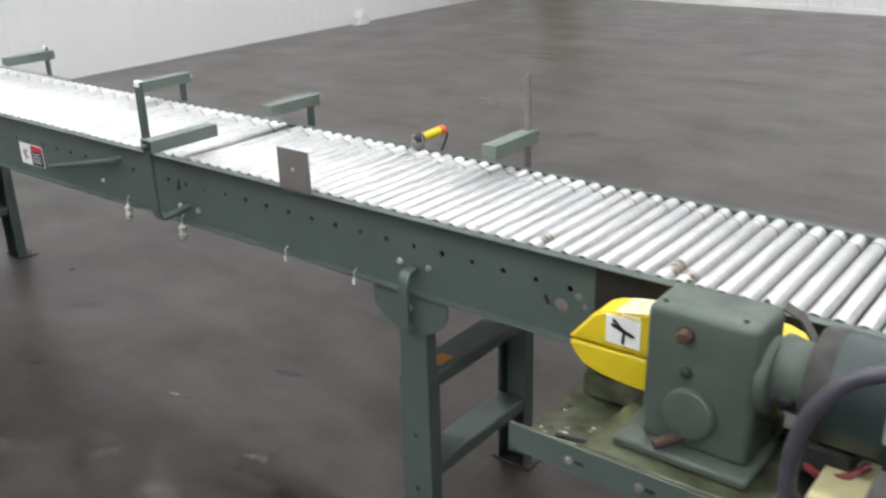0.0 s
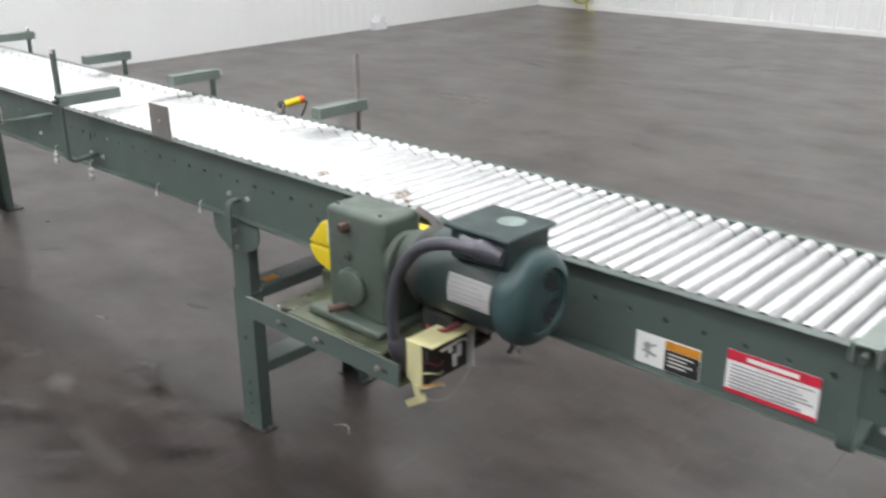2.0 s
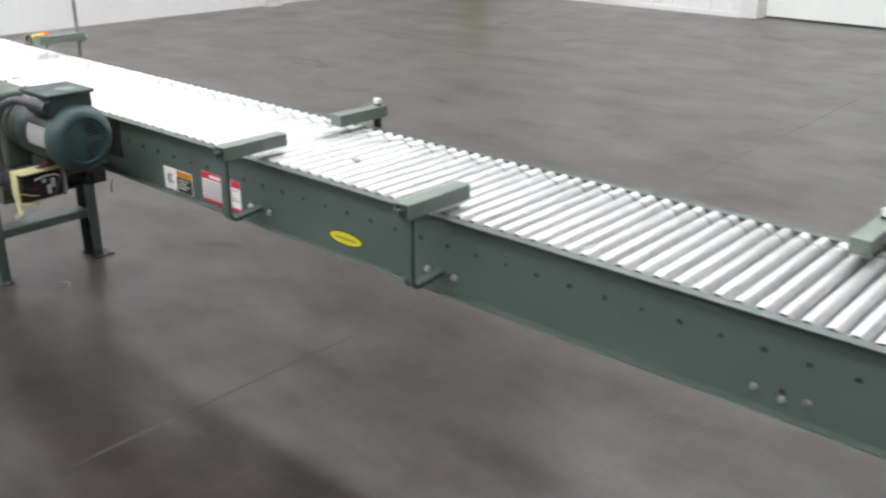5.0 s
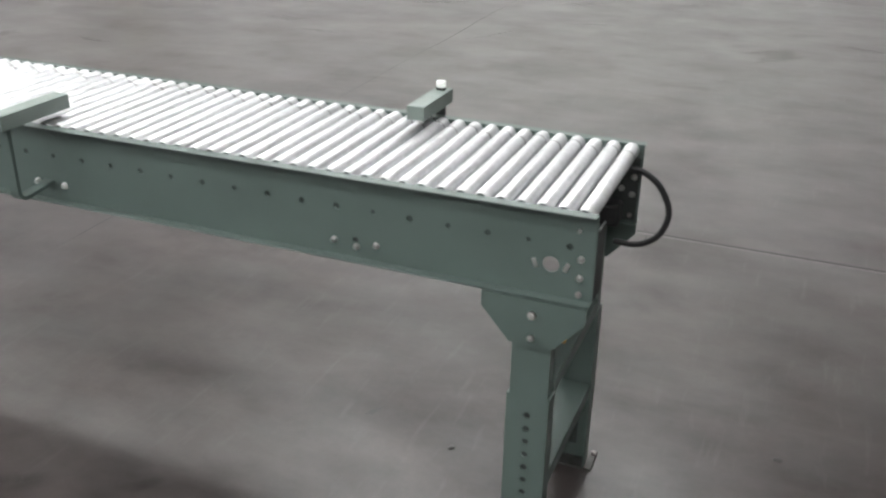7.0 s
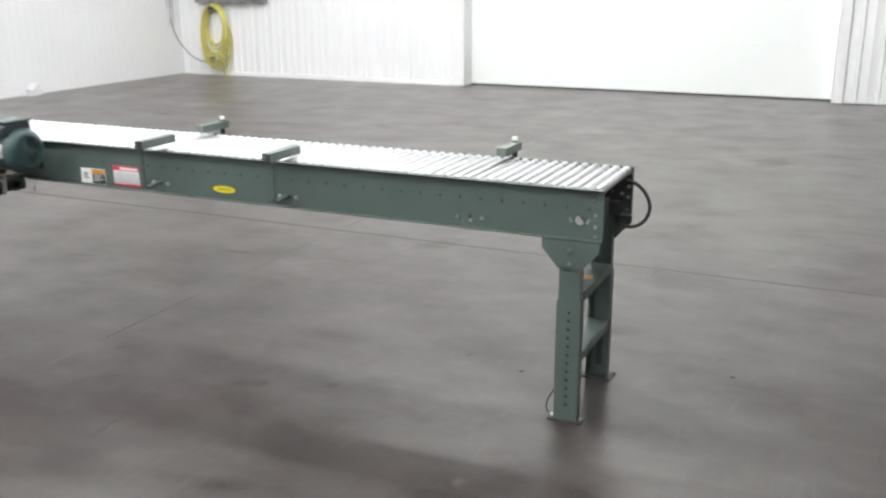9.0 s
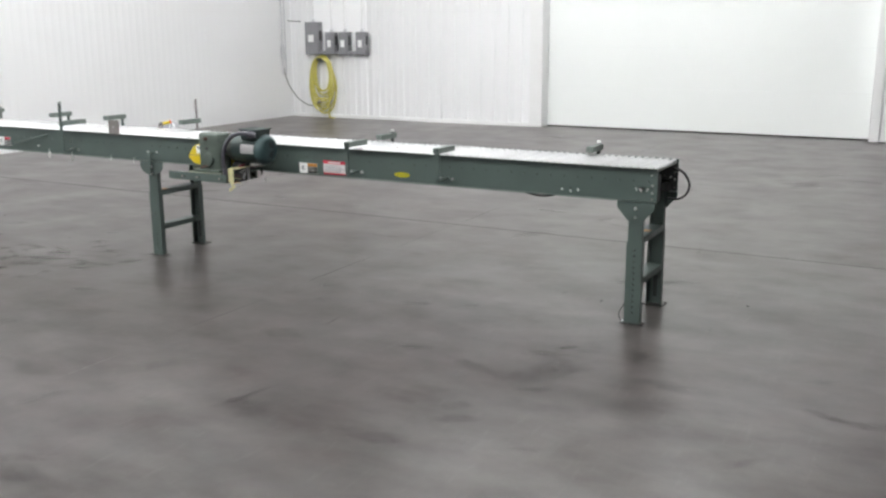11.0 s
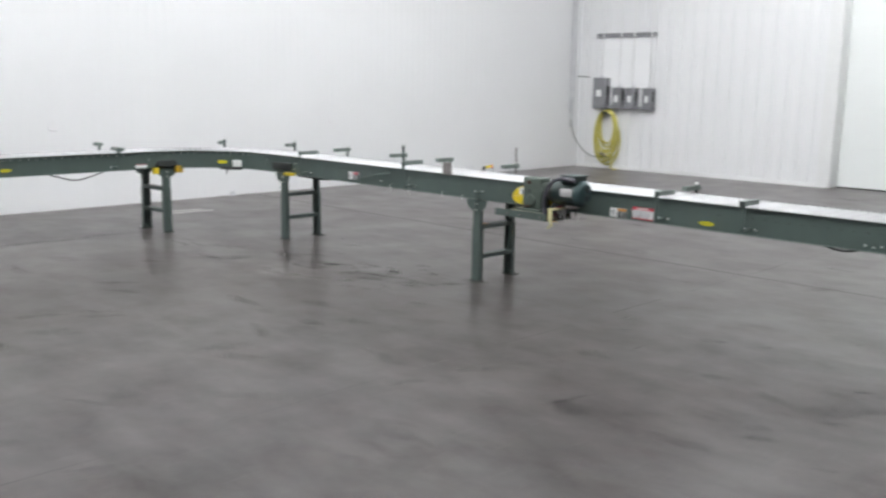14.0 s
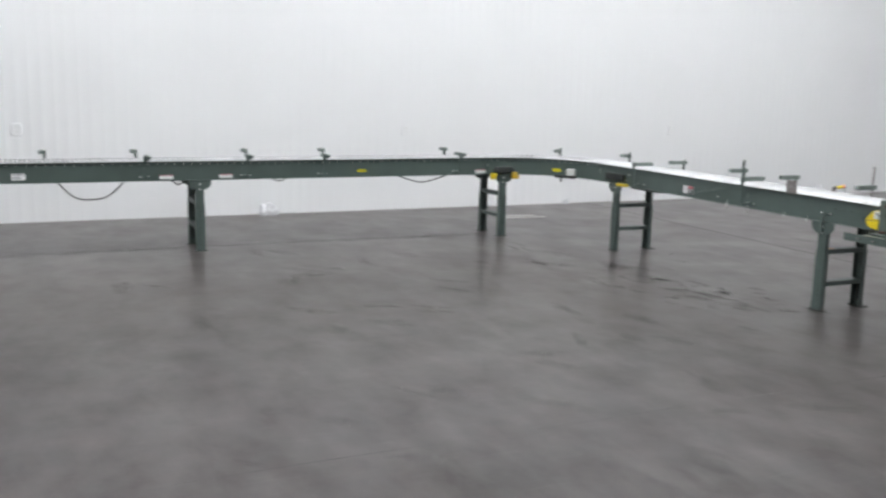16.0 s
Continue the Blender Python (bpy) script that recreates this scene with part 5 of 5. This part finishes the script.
        part("slot", box(B(), 0.0148, 0.016, -0.02, 0.02, 0.012, 0.036, 0.002), TRIM, ob)
        part("slot", box(B(), 0.0148, 0.016, -0.02, 0.02, -0.036, -0.012, 0.002), TRIM, ob)
    # crumpled film at the wall's foot
    for y, size, nm in ((6.10, 0.125, "crumpled clear plastic film against the wall"), (-2.58, 0.12, "small crumpled white plastic scrap by the wall"), (1.52, 0.055, "small white scrap by the wall")):
        bm = B()
        bmesh.ops.create_icosphere(bm, subdivisions=4, radius=1.0)
        for v in bm.verts:
            d = v.co.normalized()
            k = 1 + 0.35 * noise.noise(d * 2.2 + Vector((y, 0, 0))) + 0.14 * noise.noise(d * 6.5)
            v.co = Vector((d.x * 0.45 * k, d.y * 0.9 * k, max(0, d.z * 1.15 * k) if d.z > 0 else 0.0)) * size
        ob = solid("plastic_scrap", bm, FILM, nm, "plastic film")
        ob.matrix_basis = Matrix.Translation((XW + 0.03 + 0.45 * size, y, 0.001))
    # strips and scuffs on the floor
    for k, (x, y, l, r) in enumerate(((-8.46, 0.27, 0.50, 82), (-8.30, 0.30, 0.55, 84))):
        ob = solid("floor_strip", box(B(), -l / 2, l / 2, -0.018, 0.018, 0.001, 0.006, 0.001), SCRAP, "thin pale strip lying on the floor", "strip")
        ob.matrix_basis = pose(x, y, 0, 0, 0, r)


wall_things()


# ---- marks, crumbs and wear ----
def blot_material(name, colour, most, rough):
    """A thin blot for marks and painted shade; lets the floor through where it is worn away."""
    m = bpy.data.materials.new(name)
    m.use_nodes = True
    nt = m.node_tree
    b = nt.nodes["Principled BSDF"]
    b.inputs["Base Color"].default_value = (*colour, 1)
    b.inputs["Roughness"].default_value = rough
    b.inputs["Specular IOR Level"].default_value = 0.35
    at = nt.nodes.new("ShaderNodeAttribute")
    at.attribute_name = "wear"
    geo = nt.nodes.new("ShaderNodeNewGeometry")
    n = nt.nodes.new("ShaderNodeTexNoise")
    n.inputs["Scale"].default_value = 11
    n.inputs["Detail"].default_value = 5
    nt.links.new(geo.outputs["Position"], n.inputs["Vector"])
    mr = nt.nodes.new("ShaderNodeMapRange")
    mr.inputs["From Min"].default_value, mr.inputs["From Max"].default_value = 0.34, 0.62
    mr.inputs["To Min"].default_value, mr.inputs["To Max"].default_value = 0.15 * most, most
    nt.links.new(n.outputs["Fac"], mr.inputs["Value"])
    mul = nt.nodes.new("ShaderNodeMath")
    mul.operation = "MULTIPLY"
    nt.links.new(mr.outputs["Result"], mul.inputs[0])
    nt.links.new(at.outputs["Fac"], mul.inputs[1])
    nt.links.new(mul.outputs[0], b.inputs["Alpha"])
    return m


# dark one serves real smudges and the painted shade under the third bed
SMUDGE_SHADE = blot_material("dark_smudge_and_shade", (0.012, 0.0095, 0.0095), 0.27, 0.38)
RUBBED_PALE = blot_material("pale_rub", (0.15, 0.138, 0.132), 0.48, 0.38)


def ribbon(pts, width, z=0.0006, seed=1):
    """A flat, ragged smear along a line on the floor."""
    rnd = random.Random(seed)
    bm = B()
    p = smooth_path([(x, y, z) for x, y in pts], 6)
    rows = []
    for i, q in enumerate(p):
        d = Vector(p[min(i + 1, len(p) - 1)]) - Vector(p[max(i - 1, 0)])
        n = Vector((-d.y, d.x, 0)).normalized()
        w = 0.5 * width * (0.15 + 0.85 * math.sin(math.pi * (i + 0.3) / (len(p) - 0.4))) * rnd.uniform(0.55, 1.35)
        q = Vector(q)
        rows.append((bm.verts.new(q + n * w), bm.verts.new(q - n * w * rnd.uniform(0.6, 1.2))))
    for a, b in zip(rows, rows[1:]):
        bm.faces.new((a[0], a[1], b[1], b[0]))
    bmesh.ops.recalc_face_normals(bm, faces=bm.faces)
    for fc in bm.faces:
        if fc.normal.z < 0:
            fc.normal_flip()
    return bm


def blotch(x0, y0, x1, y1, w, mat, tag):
    """A blot with a soft, uneven rim: an ellipse about the line from (x0, y0) to (x1, y1), worn out towards its edge.
    """
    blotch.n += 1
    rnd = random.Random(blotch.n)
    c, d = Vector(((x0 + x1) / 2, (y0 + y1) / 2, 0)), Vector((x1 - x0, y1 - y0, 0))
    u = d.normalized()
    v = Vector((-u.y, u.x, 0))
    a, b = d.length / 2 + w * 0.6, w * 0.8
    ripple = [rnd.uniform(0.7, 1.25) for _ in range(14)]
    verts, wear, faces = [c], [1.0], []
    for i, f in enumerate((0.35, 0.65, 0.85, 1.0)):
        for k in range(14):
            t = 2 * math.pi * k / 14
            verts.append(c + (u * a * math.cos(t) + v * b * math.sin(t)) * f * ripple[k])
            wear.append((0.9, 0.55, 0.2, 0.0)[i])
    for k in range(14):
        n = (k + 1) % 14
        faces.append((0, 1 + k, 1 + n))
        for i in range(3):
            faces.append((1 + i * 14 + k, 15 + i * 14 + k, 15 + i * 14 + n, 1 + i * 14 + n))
    me = bpy.data.meshes.new("floor_blot")
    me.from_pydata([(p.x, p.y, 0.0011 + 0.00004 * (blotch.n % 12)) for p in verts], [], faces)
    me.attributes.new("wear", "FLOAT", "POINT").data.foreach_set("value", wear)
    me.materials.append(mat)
    ob = new("floor_blot", me)
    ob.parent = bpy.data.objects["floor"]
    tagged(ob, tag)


blotch.n = 0


def floor_marks():
    ground = bpy.data.objects["floor"]

    def scuff(pts, width, mat=SCUFF, tag="pale chalky scuff"):
        floor_marks.n += 1
        part("scuff_mark", ribbon(pts, width, 0.0006 + 0.0001 * (floor_marks.n % 5), floor_marks.n), mat, ground, tag)
    floor_marks.n = 0
    # a smeared pale ring
    ring = [(-6.05 + 0.27 * math.cos(a), 3.92 + 0.11 * math.sin(a)) for a in [0.4 + 0.5 * k for k in range(13)]]
    for i, j in ((0, 4), (3, 7), (6, 10), (9, 12)):
        scuff(ring[i:j], 0.060, SCUFF_SOFT)
    scuff([(-6.26, 3.93), (-6.12, 3.99), (-6.00, 3.93)], 0.07, SCUFF_SOFT)
    scuff([(-6.02, 3.96), (-5.90, 3.89), (-5.80, 3.94)], 0.06, SCUFF_SOFT)
    scuff([(-6.15, 3.86), (-6.02, 3.90), (-5.88, 3.85)], 0.05, SCUFF_SOFT)
    scuff([(-6.28, 3.90), (-6.1, 3.97), (-5.92, 3.96)], 0.014)
    scuff([(-6.2, 3.87), (-6.0, 3.86), (-5.86, 3.90)], 0.018)
    scuff([(-5.62, 5.18), (-5.50, 5.22), (-5.42, 5.20)], 0.03)
    scuff([(-6.9, 5.5), (-6.7, 5.62), (-6.4, 5.6)], 0.05)
    scuff([(-3.31, 0.17), (-3.275, 0.195), (-3.235, 0.165)], 0.008, SCUFF_BRIGHT)
    scuff([(-4.55, 0.08), (-4.51, 0.09)], 0.014, SCUFF_BRIGHT)
    scuff([(-4.10, -0.01), (-4.05, 0.01), (-4.02, 0.0)], 0.03)
    for x, y, l, w in ((-4.9, -0.95, 0.5, 0.05), (-6.5, -0.8, 0.6, 0.05), (-7.0, 1.7, 0.5, 0.05), (-4.62, -0.86, 0.3, 0.03), (-5.9, -0.55, 0.3, 0.03)):
        rnd = random.Random(round(x * 100))
        for k in range(6):
            xc, yc, h = x + rnd.uniform(-0.3, 0.3) * l, y + rnd.uniform(-0.11, 0.11), l * rnd.uniform(0.12, 0.3)
            lean = rnd.uniform(-0.12, 0.16)
            scuff([(xc - h, yc - h * lean), (xc, yc + rnd.uniform(-0.012, 0.012)), (xc + h, yc + h * lean)], w * rnd.uniform(0.25, 0.7), SCUFF_BRIGHT if k % 3 == 0 else SCUFF)
    for a, b in (((-0.219, 1.944), (-0.192, 1.741)), ((-2.03, 4.68), (-1.80, 5.10))):
        c = ((a[0] + b[0]) / 2 + 0.02, (a[1] + b[1]) / 2)
        scuff([a, c, b], 0.006, GRIME, "thin dark crack")
    # shade under the third bed, painted as a row of dark blots
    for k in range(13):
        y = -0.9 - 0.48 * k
        blotch(-7.36 + 0.02 * math.sin(k), y, -7.37 - 0.01 * k, y - 0.6, 0.13, SMUDGE_SHADE, "shade strip painted under the conveyor")
    # the cross joint, worn shut in places
    for y0, y1, mt in ((-4.8, -3.6, DRIP), (-3.2, -2.1, DRIP), (-2.05, -1.62, PALE), (-1.3, -0.5, DRIP), (-0.42, -0.06, PALE), (-0.10, 0.62, GRIME), (0.9, 1.85, DRIP), (1.9, 2.75, GRIME), (2.9, 4.2, DRIP), (4.1, 6.0, GRIME), (6.1, 8.2, DRIP)):
        n = max(2, round((y1 - y0) / 0.3))
        scuff([(-2.128 - 0.012 * max(0, y0 + (y1 - y0) * k / n - 4) + 0.006 * math.sin(5 * k + y0), y0 + (y1 - y0) * k / n) for k in range(n + 1)], 0.012 if mt is PALE else 0.008, mt, "worn cross joint")
    # dull smudges and pale rubbed patches
    for x0, y0, x1, y1, w in ((-3.97, -0.27, -3.89, -0.24, 0.05), (-3.73, -0.13, -3.65, -0.10, 0.06), (-1.86, -0.38, -1.77, -0.32, 0.03), (-1.04, -0.12, -0.97, -0.05, 0.035), (-3.27, 0.76, -3.10, 0.89, 0.06),
                              (-2.62, -4.02, -2.50, -3.92, 0.09), (-2.26, -4.5, -2.17, -4.41, 0.035), (-4.56, -2.74, -4.37, -2.48, 0.07), (-4.26, -3.16, -4.08, -2.98, 0.12), (-1.29, -1.91, -1.20, -1.57, 0.04),
                              (-0.70, -0.88, -0.43, -0.98, 0.07), (-3.80, -1.42, -3.48, -1.35, 0.11), (-5.95, -1.55, -5.80, -1.45, 0.10), (-4.14, -0.50, -3.98, -0.38, 0.09), (-0.42, -0.66, -0.20, -0.58, 0.07),
                              (-0.02, -1.65, 0.06, -1.61, 0.04), (0.85, -0.42, 0.97, -0.38, 0.05), (-0.46, -1.42, -0.34, -1.35, 0.07), (0.29, 0.06, 0.28, 0.16, 0.010), (-1.36, -0.22, -1.20, -0.14, 0.05), (-0.98, -0.86, -0.84, -0.80, 0.06),
                              (-5.1, -2.3, -4.8, -2.15, 0.10), (-3.1, -2.6, -2.85, -2.45, 0.08), (-6.6, -2.1, -6.3, -1.95, 0.12)):
        blotch(x0, y0, x1, y1, w, SMUDGE_SHADE, "dull dark smudge")
    for x0, y0, x1, y1, w in ((-5.40, 0.25, -5.30, 0.34, 0.05), (-4.53, 0.09, -4.45, 0.10, 0.014), (-4.07, -0.04, -4.02, 0.05, 0.06), (-4.25, -0.34, -4.13, -0.17, 0.05), (-4.26, -0.50, -4.20, -0.39, 0.05),
                              (-2.00, -0.12, -1.95, -0.09, 0.035), (-1.53, -0.55, -1.52, -0.76, 0.016), (-0.30, -0.54, -0.22, -0.46, 0.05), (-4.40, -0.62, -4.30, -0.55, 0.06), (-4.05, -0.62, -3.96, -0.52, 0.05), (-3.80, -0.48, -3.70, -0.40, 0.04)):
        blotch(x0, y0, x1, y1, w, RUBBED_PALE, "pale rubbed patch")
    # the trodden stretch before the drive, and drying marks out on the floor
    rnd = random.Random(21)
    for k in range(46):
        x, y = rnd.gauss(-4.2, 0.42), rnd.gauss(-0.42, 0.26)
        a = rnd.uniform(-0.5, 0.9)
        l = rnd.uniform(0.03, 0.13)
        blotch(x - l * math.cos(a), y - l * math.sin(a), x + l * math.cos(a), y + l * math.sin(a), rnd.uniform(0.03, 0.10), RUBBED_PALE if k % 2 else SMUDGE_SHADE, "trodden patch")
    for k in range(90):
        x, y = rnd.uniform(-7.0, 1.6), rnd.uniform(-4.6, -0.3) if k % 3 else rnd.uniform(0.6, 8.2)
        a = rnd.uniform(-0.4, 1.2)
        l = rnd.uniform(0.05, 0.26)
        blotch(x - l * math.cos(a), y - l * math.sin(a), x + l * math.cos(a), y + l * math.sin(a), rnd.uniform(0.04, 0.14), SMUDGE_SHADE if k % 5 < 3 else RUBBED_PALE, "drying mark")
    scuff([(-0.645, 0.39), (-0.63, 0.41), (-0.615, 0.44)], 0.016, DRIP, "dark smear")
    scuff([(-4.39, 0.37), (-4.34, 0.378), (-4.28, 0.40)], 0.03, DRIP, "dark smear")
    rnd = random.Random(8)
    for x, y, r in ((-0.383, 0.347, 0.007), (0.375, 0.62, 0.008), (-5.71, 0.46, 0.008)):
        bm = B()
        bmesh.ops.create_icosphere(bm, subdivisions=2, radius=1.0)
        for v in bm.verts:
            k = 1 + 0.4 * noise.noise(v.co * 1.7 + Vector((x, y, 0)))
            v.co = Vector((v.co.x * k * r * 1.5, v.co.y * k * r, max(0.0, v.co.z) * r * 0.45))
        ob = solid("dirt_crumb", bm, GRIME, "small dark crumb of dirt on the floor", "debris", "floor crumbs")
        ob.matrix_basis = pose(x, y, 0.0004, 0, 0, rnd.uniform(0, 180))
    bm = tube(B(), smooth_path([(-0.128, 0.035, 0.135), (-0.142, 0.03, 0.113), (-0.158, 0.03, 0.087), (-0.171, 0.03, 0.060), (-0.176, 0.03, 0.036), (-0.170, 0.032, 0.012), (-0.155, 0.036, 0.0090)]), 0.0026, 6)
    solid("loose_wire", bm, BLACK, "short black wire leaning on the stand's leg", "wire")


floor_marks()


def roller_wear():
    """Rust and scuff bands on a few rollers."""
    for x, y, l in ((-3.195, 0.071, 0.018), (-2.922, 0.083, 0.026), (-2.895, 0.062, 0.014), (-1.62, 0.17, 0.010)):
        k = round((-0.025 - x) / PITCH)
        xr = -0.025 - k * PITCH
        for k2, (o, w) in enumerate(((-0.7, 0.25), (-0.1, 0.35), (0.65, 0.3))):
            yb, wb = y + o * l, w * l
            bm = lathe(B(), (xr, yb - wb, ZR), (xr, yb + wb, ZR), [(0, RR - 0.0004), (0.0005, RR + 0.0006), (2 * wb - 0.0005, RR + 0.0006), (2 * wb, RR - 0.0004)], 14, caps=False)
            part("rust_band", bm, ROLLER_RUST, bed1, "rusty scuffed band on a roller")


roller_wear()
